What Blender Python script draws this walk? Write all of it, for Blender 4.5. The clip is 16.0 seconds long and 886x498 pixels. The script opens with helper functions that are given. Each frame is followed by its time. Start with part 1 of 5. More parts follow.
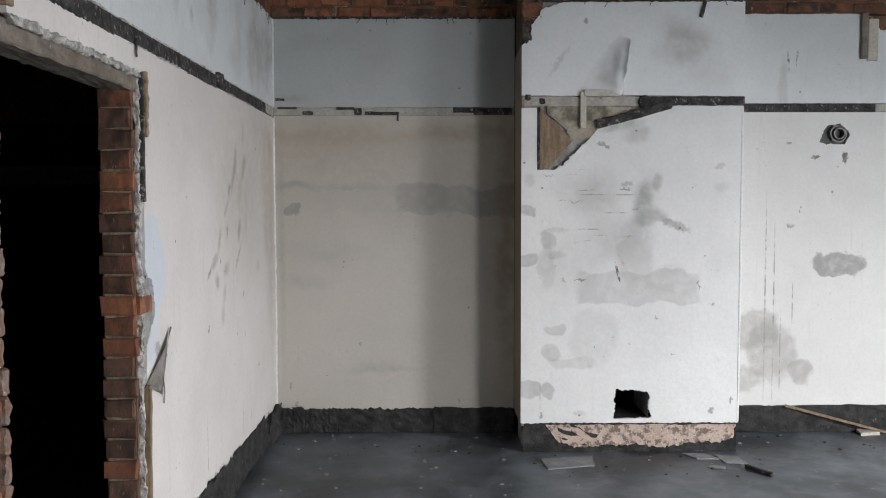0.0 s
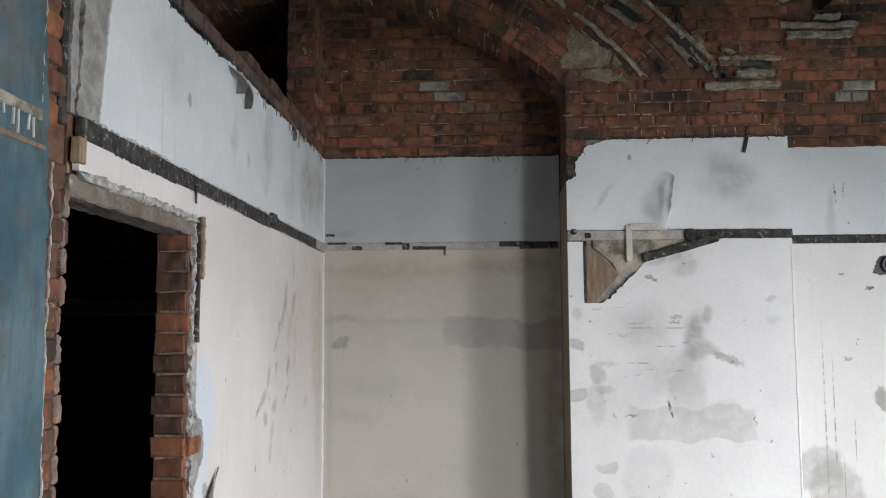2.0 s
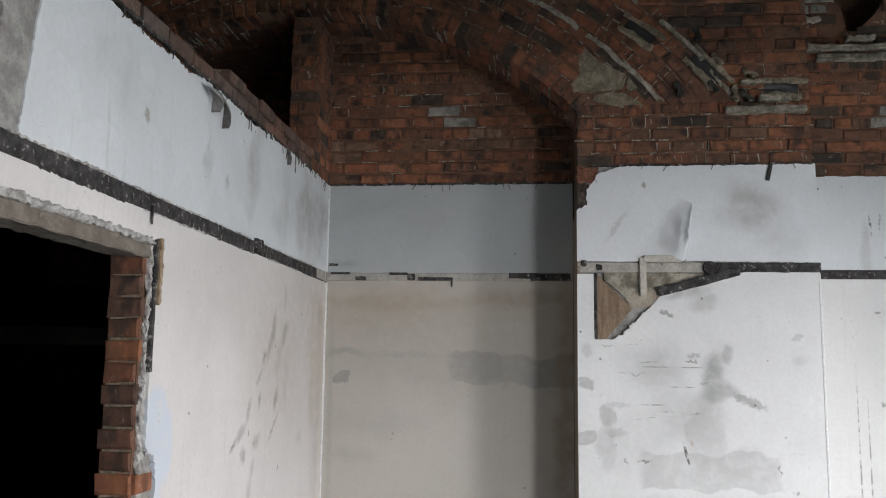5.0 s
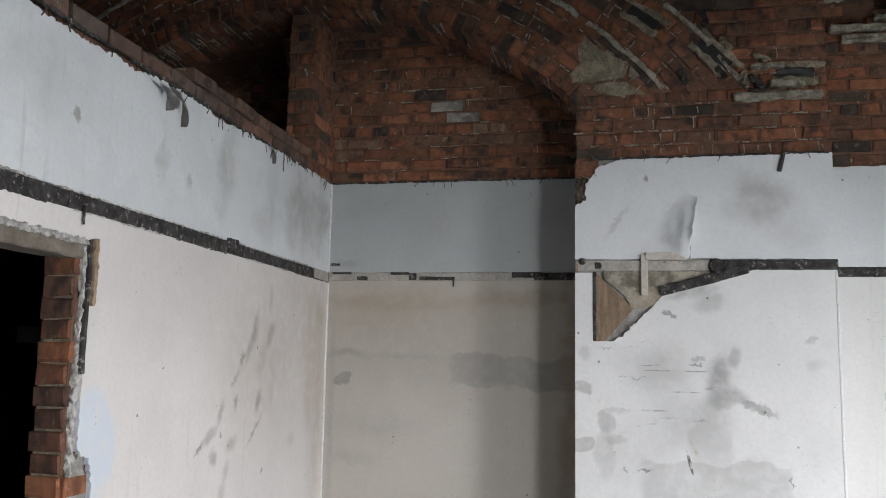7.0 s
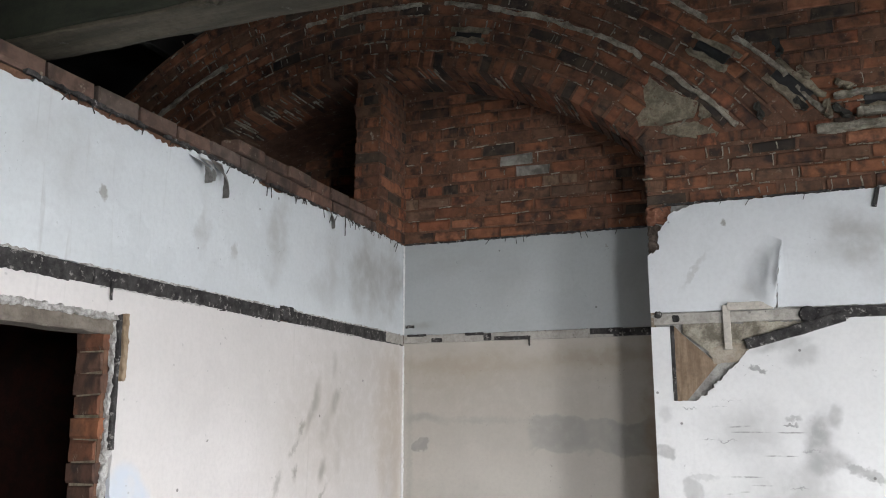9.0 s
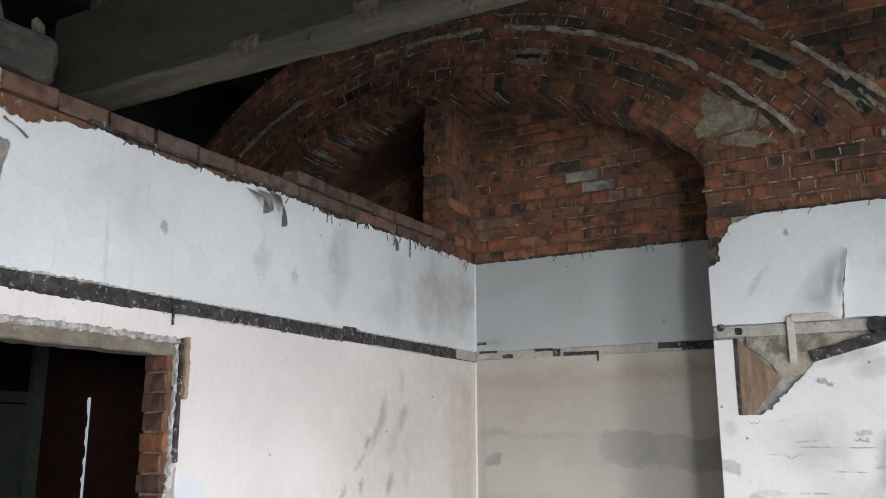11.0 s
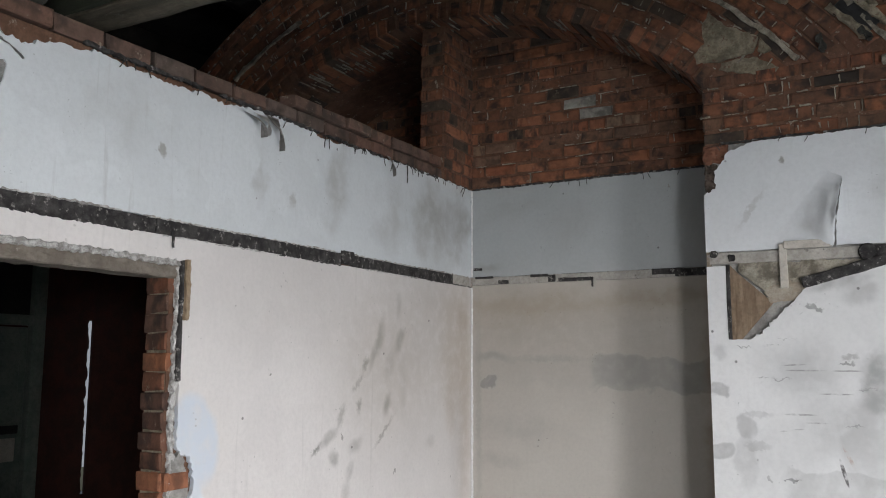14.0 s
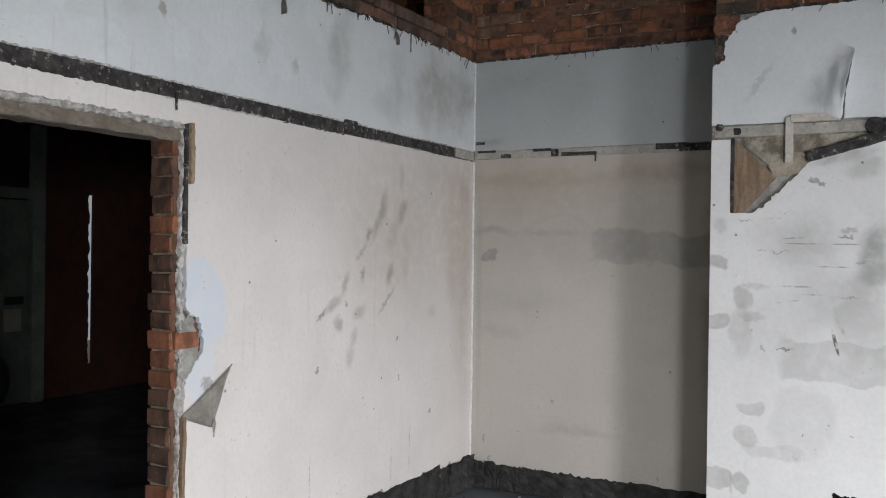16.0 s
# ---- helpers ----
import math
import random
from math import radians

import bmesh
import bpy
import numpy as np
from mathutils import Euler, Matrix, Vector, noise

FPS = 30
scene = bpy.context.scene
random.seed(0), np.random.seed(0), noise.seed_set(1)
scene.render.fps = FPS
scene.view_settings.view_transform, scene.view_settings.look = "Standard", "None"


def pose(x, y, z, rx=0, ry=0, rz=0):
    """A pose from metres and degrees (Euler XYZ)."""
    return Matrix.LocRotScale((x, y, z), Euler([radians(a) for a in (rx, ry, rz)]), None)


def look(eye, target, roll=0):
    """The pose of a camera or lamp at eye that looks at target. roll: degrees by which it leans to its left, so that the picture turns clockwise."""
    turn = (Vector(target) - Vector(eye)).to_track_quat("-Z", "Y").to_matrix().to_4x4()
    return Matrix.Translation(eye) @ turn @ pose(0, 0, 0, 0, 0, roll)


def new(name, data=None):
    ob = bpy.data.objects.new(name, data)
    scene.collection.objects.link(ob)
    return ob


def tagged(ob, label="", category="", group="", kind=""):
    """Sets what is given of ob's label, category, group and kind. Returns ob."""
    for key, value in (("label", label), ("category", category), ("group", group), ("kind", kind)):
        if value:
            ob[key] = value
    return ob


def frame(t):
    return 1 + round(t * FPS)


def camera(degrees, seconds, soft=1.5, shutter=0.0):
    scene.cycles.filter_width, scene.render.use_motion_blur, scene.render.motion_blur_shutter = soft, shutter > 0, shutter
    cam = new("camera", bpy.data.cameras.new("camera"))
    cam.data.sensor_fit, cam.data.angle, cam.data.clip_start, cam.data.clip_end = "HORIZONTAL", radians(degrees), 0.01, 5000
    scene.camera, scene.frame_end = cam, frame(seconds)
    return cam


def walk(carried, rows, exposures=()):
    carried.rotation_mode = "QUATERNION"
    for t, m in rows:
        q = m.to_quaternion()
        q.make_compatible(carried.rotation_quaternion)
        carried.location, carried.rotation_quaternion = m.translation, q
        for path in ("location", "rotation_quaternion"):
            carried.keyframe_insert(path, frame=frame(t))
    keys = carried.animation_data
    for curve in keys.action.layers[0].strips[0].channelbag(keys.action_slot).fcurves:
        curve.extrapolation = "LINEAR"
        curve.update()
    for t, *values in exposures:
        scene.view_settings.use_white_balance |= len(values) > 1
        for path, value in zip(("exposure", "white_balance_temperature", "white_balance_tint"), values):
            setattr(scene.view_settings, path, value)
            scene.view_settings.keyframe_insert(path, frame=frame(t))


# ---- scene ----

cam = camera(55.2, 16.0, 1.0)
PATH = [
    (0, (1.11, -5.801, 1.594), (1.124, -3.804, 1.485), -0.1),
    (0.5, (1.116, -5.801, 1.608), (1.128, -3.801, 1.578), -0.1),
    (1, (1.117, -5.812, 1.614), (1.113, -3.812, 1.644), -0.4),
    (1.5, (1.112, -5.82, 1.64), (1.075, -3.823, 1.743), -0.3),
    (2, (1.104, -5.821, 1.651), (1.011, -3.832, 1.836), -0.3),
    (2.5, (1.11, -5.828, 1.667), (0.99, -3.852, 1.952), -0.3),
    (3, (1.109, -5.828, 1.679), (0.973, -3.866, 2.045), -0.4),
    (3.5, (1.148, -5.809, 1.669), (0.986, -3.854, 2.06), -0.4),
    (4, (1.209, -5.748, 1.663), (1.02, -3.787, 2.011), -0.2),
    (4.5, (1.286, -5.646, 1.644), (1.086, -3.675, 1.917), 0.5),
    (7, (1.879, -5.319, 1.666), (1.475, -3.378, 1.931), 1.1),
    (7.5, (2.005, -5.295, 1.678), (1.443, -3.393, 1.938), 1.9),
    (8, (2.069, -5.223, 1.681), (1.453, -3.337, 1.934), 1.8),
    (8.5, (2.116, -5.126, 1.696), (1.466, -3.262, 2.016), 1.0),
    (9, (2.222, -5.058, 1.709), (1.518, -3.228, 2.102), -0.0),
    (9.5, (2.344, -5.005, 1.7), (1.48, -3.249, 2.117), 1.1),
    (12, (2.611, -5.065, 1.705), (1.65, -3.364, 2.131), -0.2),
    (12.5, (2.606, -5.067, 1.705), (1.645, -3.361, 2.115), -0.2),
    (13, (2.601, -5.07, 1.696), (1.637, -3.357, 2.066), 0.1),
    (13.5, (2.607, -5.074, 1.697), (1.64, -3.354, 2.024), 0.2),
    (14, (2.585, -5.068, 1.682), (1.624, -3.334, 1.945), 0.2),
    (14.5, (2.578, -5.073, 1.664), (1.615, -3.33, 1.844), 0.3),
    (15, (2.592, -5.078, 1.644), (1.617, -3.337, 1.777), 0.6),
    (15.5, (2.572, -5.082, 1.617), (1.601, -3.336, 1.694), 0.8),
    (16, (2.553, -5.086, 1.604), (1.593, -3.331, 1.598), 0.8),
]
walk(cam, [(t, look(eye, target, roll)) for t, eye, target, roll in PATH],
     [(0.0, -0.42), (0.5, -0.44), (1.5, -0.28), (2.2, -0.1), (3.0, 0.22), (4.0, 0.16), (4.5, -0.17), (7.0, -0.22), (8.0, -0.14), (9.0, 0.14), (9.5, 0.16), (12.0, 0.18), (13.0, -0.1), (14.5, -0.27), (16.0, -0.36)])

# ---- light: overcast sky through two windows in the wall on the right ----
world = bpy.data.worlds.new("world")
scene.world = world
world.use_nodes = True
wn = world.node_tree
sky = wn.nodes.new("ShaderNodeTexSky")
sky.sky_type, sky.sun_disc, sky.sun_elevation, sky.sun_rotation = "NISHITA", False, radians(35), radians(100)
wn.links.new(sky.outputs[0], wn.nodes["Background"].inputs[0])
wn.nodes["Background"].inputs[1].default_value = 0.07
ROOM_X, ROOM_Y, ROOF_Z = 7.0, -9.0, 4.75
SIDE_WINDOW = (-4.3, 0.8, 0.75, 2.45)     # in the right-hand wall: centre y, width, sill, head
REAR_WINDOW = (6.35, 1.1, 0.60, 2.60)     # in the wall behind: centre x, width, sill, head
for (c, w, z0, z1), watts, rear in ((SIDE_WINDOW, 840, False), (REAR_WINDOW, 740, True)):
    ld = bpy.data.lights.new("window_light", "AREA")
    ld.shape, ld.size, ld.size_y, ld.energy, ld.color = "RECTANGLE", w - 0.1, z1 - z0 - 0.1, watts, (0.965, 0.97, 0.985)
    ld.spread = radians(176)
    lo = new("window_light", ld)
    zm = (z0 + z1) / 2
    lo.matrix_world = look((c, ROOM_Y + 0.02, zm), (c - 0.6, ROOM_Y + 2, zm - 5.05)) if rear else look((ROOM_X - 0.02, c, zm), (ROOM_X - 2, c + 0.3, zm - 5.9))


# ---- materials ----
def material(name, rough=0.8, metal=0.0):
    m = bpy.data.materials.new(name)
    m.use_nodes = True
    b = m.node_tree.nodes["Principled BSDF"]
    b.inputs["Roughness"].default_value, b.inputs["Metallic"].default_value = rough, metal
    return m, m.node_tree, b


def node(nt, kind, ins=None, **props):
    n = nt.nodes.new(kind)
    if "operation" in props: n.operation = props["operation"]
    if "blend" in props: n.data_type, n.blend_type = "RGBA", props["blend"]
    if "vtype" in props: n.vector_type = props["vtype"]
    if "interp" in props: n.interpolation_type = props["interp"]
    for k, v in (ins or {}).items():
        if isinstance(v, bpy.types.NodeSocket):
            nt.links.new(v, n.inputs[k])
        else:
            n.inputs[k].default_value = v
    return n


def coords(nt):
    return nt.nodes.new("ShaderNodeTexCoord").outputs["Object"]


def noise_fac(nt, vec, scale, detail=4, rough=0.55, stretch=None):
    if stretch:
        vec = node(nt, "ShaderNodeVectorMath", {0: vec, 1: stretch}, operation="MULTIPLY").outputs[0]
    return node(nt, "ShaderNodeTexNoise", {"Vector": vec, "Scale": scale, "Detail": detail, "Roughness": rough}).outputs["Fac"]


def remap(nt, val, a, b, c=0.0, d=1.0):
    return node(nt, "ShaderNodeMapRange", {"Value": val, 1: a, 2: b, 3: c, 4: d}, interp="SMOOTHSTEP").outputs[0]


def mix(nt, fac, a, b, blend="MIX"):
    n = node(nt, "ShaderNodeMix", blend=blend)
    for k, v in ((0, fac), (6, a), (7, b)):
        if isinstance(v, bpy.types.NodeSocket):
            nt.links.new(v, n.inputs[k])
        else:
            n.inputs[k].default_value = v if k == 0 else (*v, 1)[:4]
    return n.outputs[2]


def mul(nt, a, b):
    return node(nt, "ShaderNodeMath", {0: a, 1: b}, operation="MULTIPLY").outputs[0]


def bump(nt, bsdf, height, strength=0.3, dist=0.01):
    n = node(nt, "ShaderNodeBump", {"Height": height, "Strength": strength, "Distance": dist})
    nt.links.new(n.outputs[0], bsdf.inputs["Normal"])


def finish(nt, bsdf, col):
    nt.links.new(col, bsdf.inputs["Base Color"])


def plaster(name, base, axis, stains=(), blot=0.25, blot_scale=2.2, blot_at=0.55, streak=0.15, warp=0.2, specks=0.7,
            grime=(0.30, 0.29, 0.27), bands=()):
    """Painted plaster with stains. axis: the wall's normal. stains: u, v, half width, half height, turn, strength, softness.
    bands: z low, z high, strength, colour."""
    m, nt, b = material(name, 0.72)
    p = coords(nt)
    nz = node(nt, "ShaderNodeTexNoise", {"Vector": p, "Scale": 6.0, "Detail": 5.0}).outputs["Color"]
    off = node(nt, "ShaderNodeVectorMath", {0: nz, 1: (0.5, 0.5, 0.5)}, operation="SUBTRACT").outputs[0]
    off = node(nt, "ShaderNodeVectorMath", {0: off, 3: warp}, operation="SCALE").outputs[0]
    q = node(nt, "ShaderNodeVectorMath", {0: p, 1: off}, operation="ADD").outputs[0]
    nz2 = node(nt, "ShaderNodeTexNoise", {"Vector": p, "Scale": 42.0, "Detail": 4.0}).outputs["Color"]
    off2 = node(nt, "ShaderNodeVectorMath", {0: nz2, 1: (0.5, 0.5, 0.5)}, operation="SUBTRACT").outputs[0]
    off2 = node(nt, "ShaderNodeVectorMath", {0: off2, 3: 0.06}, operation="SCALE").outputs[0]
    q2 = node(nt, "ShaderNodeVectorMath", {0: p, 1: off2}, operation="ADD").outputs[0]
    big = noise_fac(nt, p, 1.1, 5, 0.6)
    fine = noise_fac(nt, p, 45, 6, 0.65)
    col = mix(nt, remap(nt, big, 0.3, 0.7), tuple(c * 0.93 for c in base), tuple(min(c * 1.05, 0.9) for c in base))
    col = mix(nt, remap(nt, fine, 0.35, 0.75, 0, 0.17), col, tuple(c * 0.6 for c in base))
    damp = remap(nt, noise_fac(nt, q, blot_scale, 3, 0.5), blot_at, blot_at + 0.035, 0, blot)
    col = mix(nt, damp, col, tuple(c * 0.62 for c in base))
    runs = (9, 9, 0.5)
    run = mul(nt, remap(nt, noise_fac(nt, p, 2.4, 4, 0.6, runs), 0.58, 0.72, 0, streak), remap(nt, big, 0.4, 0.6))
    col = mix(nt, run, col, grime)
    for z0, z1, s, c in bands:
        z = node(nt, "ShaderNodeSeparateXYZ", {0: q}).outputs[2]
        k = mul(nt, remap(nt, z, z0 - 0.02, z0 + 0.02), remap(nt, z, z1 - 0.02, z1 + 0.02, 1, 0))
        k = mul(nt, k, remap(nt, noise_fac(nt, p, 2.0, 3), 0.3, 0.6, s * 0.45, s))
        col = mix(nt, k, col, c)
    for s in stains:
        u, v, ru, rv, turn, strength, soft = s[:7]
        if axis == "x":
            loc, rot, sc = (0, u, v), (radians(turn), 0, 0), (50, ru, rv)
        else:
            loc, rot, sc = (u, 0, v), (0, radians(-turn), 0), (ru, 50, rv)
        mp = nt.nodes.new("ShaderNodeMapping")
        mp.vector_type = "TEXTURE"
        nt.links.new(q if min(ru, rv) > 0.035 else q2 if max(ru, rv) < 0.06 or min(ru, rv) > 0.0115 else p, mp.inputs[0])
        for k, val in ((1, loc), (2, rot), (3, sc)):
            mp.inputs[k].default_value = val
        if soft < 0:
            ab = node(nt, "ShaderNodeVectorMath", {0: mp.outputs[0]}, operation="ABSOLUTE").outputs[0]
            xyz = node(nt, "ShaderNodeSeparateXYZ", {0: ab})
            ln = node(nt, "ShaderNodeMath", {0: xyz.outputs[1 if axis == "x" else 0], 1: xyz.outputs[2]}, operation="MAXIMUM").outputs[0]
            soft = -soft
        else:
            ln = node(nt, "ShaderNodeVectorMath", {0: mp.outputs[0]}, operation="LENGTH").outputs["Value"]
        strength = min(0.95, strength * 1.6)
        f = remap(nt, ln, 1 - soft, 1 + 0.1 * soft, 1, 0)
        if min(ru, rv) < 0.0115 and max(ru, rv) > 0.05:
            f = mul(nt, f, remap(nt, noise_fac(nt, p, 22, 4), 0.40, 0.60, 0.05, strength))
        else:
            f = mul(nt, f, remap(nt, noise_fac(nt, p, 14, 4), 0.25, 0.6, strength * 0.55, strength))
        col = mix(nt, f, col, s[7] if len(s) > 7 else grime)
    vo = node(nt, "ShaderNodeTexVoronoi", {"Vector": p, "Scale": 7.0})
    chip = mul(nt, remap(nt, vo.outputs["Distance"], 0.035, 0.06, 1, 0), remap(nt, noise_fac(nt, p, 3.1, 2), 0.50, 0.56, 0, specks))
    col = mix(nt, chip, col, (0.10, 0.09, 0.085))
    vo2 = node(nt, "ShaderNodeTexVoronoi", {"Vector": q, "Scale": 26.0})
    dots = mul(nt, remap(nt, vo2.outputs["Distance"], 0.08, 0.16, 1, 0), remap(nt, noise_fac(nt, p, 4.3, 3), 0.54, 0.62, 0, specks * 0.6))
    col = mix(nt, dots, col, tuple(c * 0.35 for c in base))
    finish(nt, b, col)
    h = node(nt, "ShaderNodeMath", {0: mul(nt, fine, 0.25), 1: noise_fac(nt, p, 5, 5)}, operation="ADD").outputs[0]
    h = node(nt, "ShaderNodeMath", {0: h, 1: mul(nt, chip, 0.8)}, operation="SUBTRACT").outputs[0]
    bump(nt, b, h, 0.3, 0.012)
    return m


def brick_material(name, cols, soot=0.5, lime=0.4):
    m, nt, b = material(name, 0.88)
    p = coords(nt)
    rnd = nt.nodes.new("ShaderNodeObjectInfo").outputs["Random"]
    r = nt.nodes.new("ShaderNodeValToRGB")
    while len(r.color_ramp.elements) < len(cols): r.color_ramp.elements.new(0.5)
    for i, c in enumerate(cols):
        r.color_ramp.elements[i].position, r.color_ramp.elements[i].color = i / len(cols), (*c, 1)
    r.color_ramp.interpolation = "CONSTANT"
    nt.links.new(rnd, r.inputs[0])
    sh = node(nt, "ShaderNodeVectorMath", {0: (13.7, 7.1, 3.3), 3: rnd}, operation="SCALE").outputs[0]
    sh = node(nt, "ShaderNodeVectorMath", {0: sh, 3: 9.0}, operation="SCALE").outputs[0]
    q = node(nt, "ShaderNodeVectorMath", {0: p, 1: sh}, operation="ADD").outputs[0]
    n1, n2 = noise_fac(nt, q, 14, 6, 0.65), noise_fac(nt, q, 90, 5, 0.7)
    col = mix(nt, remap(nt, n1, 0.3, 0.7, 0, 0.65), r.outputs[0], (0.35, 0.33, 0.32), "MULTIPLY")
    col = mix(nt, remap(nt, noise_fac(nt, q, 7, 4), 0.48, 0.66, 0, soot), col, (0.022, 0.018, 0.016))
    col = mix(nt, remap(nt, noise_fac(nt, node(nt, "ShaderNodeNewGeometry").outputs["Position"], 2.3, 5, 0.65), 0.48, 0.68, 0, soot), col, (0.035, 0.026, 0.02))
    col = mix(nt, remap(nt, noise_fac(nt, q, 22, 5, 0.7), 0.61, 0.70, 0, lime), col, (0.38, 0.33, 0.25))
    finish(nt, b, col)
    bump(nt, b, node(nt, "ShaderNodeMath", {0: n1, 1: mul(nt, n2, 0.4)}, operation="ADD").outputs[0], 0.6, 0.008)
    return m


def rough_material(name, a, c, scale=9.0, spread=(0.35, 0.65), rough=0.9, strength=0.6, dist=0.015, extra=None, stretch=None, at=0.62):
    """A two-tone mottled surface with relief. extra: a third colour in flecks."""
    m, nt, b = material(name, rough)
    p = coords(nt)
    n1, n2 = noise_fac(nt, p, scale, 6, 0.65, stretch), noise_fac(nt, p, scale * 7, 5, 0.7)
    col = mix(nt, remap(nt, n1, *spread), a, c)
    col = mix(nt, remap(nt, n2, 0.4, 0.75, 0, 0.45), col, tuple(x * 0.45 for x in a))
    if extra:
        col = mix(nt, remap(nt, noise_fac(nt, p, scale * 2.3, 5, 0.7), at, at + 0.08, 0, 0.8), col, extra)
    finish(nt, b, col)
    bump(nt, b, node(nt, "ShaderNodeMath", {0: n1, 1: mul(nt, n2, 0.35)}, operation="ADD").outputs[0], strength, dist)
    return m


GREY = (0.33, 0.33, 0.325)
CREAM, BLUISH = (0.735, 0.705, 0.688), (0.70, 0.735, 0.755)
# smears on the partition: soot trails, grime, and shade painted towards the corner
SMEARS = [
    (-1.155, 1.767, 0.0384, 0.2077, -26, 0.48, 0.85), (-1.115, 1.792, 0.0456, 0.1154, -22, 0.41, 0.85), (-1.256, 1.667, 0.03, 0.0632, -31, 0.63, 0.85), (-1.318, 1.569, 0.0222, 0.0938, -50, 0.48, 0.85),
    (-0.911, 1.798, 0.0498, 0.1037, -33, 0.53, 0.85), (-1.014, 1.661, 0.0624, 0.1151, -18, 0.23, 0.85), (-1.033, 1.453, 0.0474, 0.0847, -19, 0.55, 0.85), (-1.308, 1.451, 0.0294, 0.0579, -16, 0.57, 0.85),
    (-1.473, 1.403, 0.0336, 0.0961, -24, 0.37, 0.85)]
SMEARS_LOW = [
    (-1.067, 1.299, 0.0174, 0.1636, -50, 0.46, 0.85), (-1.577, 1.293, 0.0354, 0.0946, -61, 0.39, 0.85), (-1.671, 1.252, 0.0198, 0.061, -48, 0.69, 0.85), (-1.526, 1.201, 0.042, 0.0614, 46, 0.48, 0.85),
    (-1.337, 1.244, 0.045, 0.0826, -73, 0.32, 0.85), (-1.387, 1.129, 0.0444, 0.075, -30, 0.32, 0.85), (-1.426, 1.014, 0.0504, 0.087, -16, 0.28, 0.85), (-0.937, 1.987, 0.0414, 0.1111, -3, 0.23, 0.85),
    (-0.869, 1.537, 0.0618, 0.2282, 2, 0.15, 0.85)]
# Brown grime; the broad veils also paint in the dimmer light here.
CORNER_GRIME_SHADE = [
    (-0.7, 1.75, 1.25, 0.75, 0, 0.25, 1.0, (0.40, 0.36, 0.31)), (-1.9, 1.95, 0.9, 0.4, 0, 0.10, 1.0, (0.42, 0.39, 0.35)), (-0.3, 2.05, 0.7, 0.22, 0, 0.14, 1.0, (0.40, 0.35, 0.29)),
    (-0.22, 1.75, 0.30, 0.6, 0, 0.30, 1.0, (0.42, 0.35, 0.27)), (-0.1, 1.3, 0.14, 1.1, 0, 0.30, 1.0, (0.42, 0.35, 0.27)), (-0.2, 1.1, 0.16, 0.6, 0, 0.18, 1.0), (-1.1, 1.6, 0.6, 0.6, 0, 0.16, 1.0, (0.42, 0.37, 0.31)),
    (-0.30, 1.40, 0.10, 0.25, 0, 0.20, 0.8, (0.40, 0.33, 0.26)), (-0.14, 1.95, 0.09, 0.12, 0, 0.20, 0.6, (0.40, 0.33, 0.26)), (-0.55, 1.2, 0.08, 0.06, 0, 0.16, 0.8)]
JAMB_MARKS = [
    (-2.47, 1.36, 0.13, 0.22, 15, 0.55, 0.3, (0.62, 0.68, 0.76)), (-2.50, 1.08, 0.09, 0.2, 5, 0.5, 0.3, (0.64, 0.69, 0.75)),
    (-2.455, 1.02, 0.035, 0.03, 0, 0.7, 0.4), (-0.80, 0.42, 0.006, 0.22, 0, 0.55, 0.6), (-0.93, 0.85, 0.008, 0.03, 0, 0.8, 0.4), (-0.95, 1.08, 0.012, 0.022, -15, 0.9, 0.4),
    (-0.56, 0.60, 0.015, 0.02, 0, 0.95, 0.3), (-1.75, 0.40, 0.008, 0.2, 0, 0.4, 0.6), (-2.02, 1.62, 0.010, 0.008, 0, 0.8, 0.3), (-1.46, 1.30, 0.008, 0.03, 0, 0.8, 0.4),
    (-1.70, 0.98, 0.010, 0.02, 0, 0.9, 0.4), (-1.0, 0.35, 0.010, 0.208, 0, 0.33, 1.0)]
M_LEFT_LOW = plaster("cream_plaster", CREAM, "x", SMEARS + SMEARS_LOW + CORNER_GRIME_SHADE + JAMB_MARKS, blot=0.06, blot_scale=3.2, streak=0.16, warp=0.08)
# The soft grey zones near the corner paint in shade; the rest are stains.
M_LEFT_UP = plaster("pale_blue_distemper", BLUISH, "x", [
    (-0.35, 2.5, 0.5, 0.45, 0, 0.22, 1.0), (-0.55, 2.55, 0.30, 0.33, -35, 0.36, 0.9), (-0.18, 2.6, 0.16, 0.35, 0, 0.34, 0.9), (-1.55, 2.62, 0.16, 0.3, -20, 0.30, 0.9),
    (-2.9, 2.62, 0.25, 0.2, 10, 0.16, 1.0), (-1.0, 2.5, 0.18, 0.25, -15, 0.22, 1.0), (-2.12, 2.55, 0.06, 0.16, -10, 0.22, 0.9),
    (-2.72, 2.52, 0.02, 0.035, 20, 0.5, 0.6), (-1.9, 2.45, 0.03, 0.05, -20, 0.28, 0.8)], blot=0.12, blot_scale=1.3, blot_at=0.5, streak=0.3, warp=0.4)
# Brown veil under the rail, also standing in for the fading light higher up.
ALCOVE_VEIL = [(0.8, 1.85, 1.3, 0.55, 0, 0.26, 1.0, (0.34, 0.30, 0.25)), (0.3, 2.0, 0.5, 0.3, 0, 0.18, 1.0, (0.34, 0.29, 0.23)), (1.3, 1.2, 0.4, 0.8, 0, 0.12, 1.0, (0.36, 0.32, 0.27))]
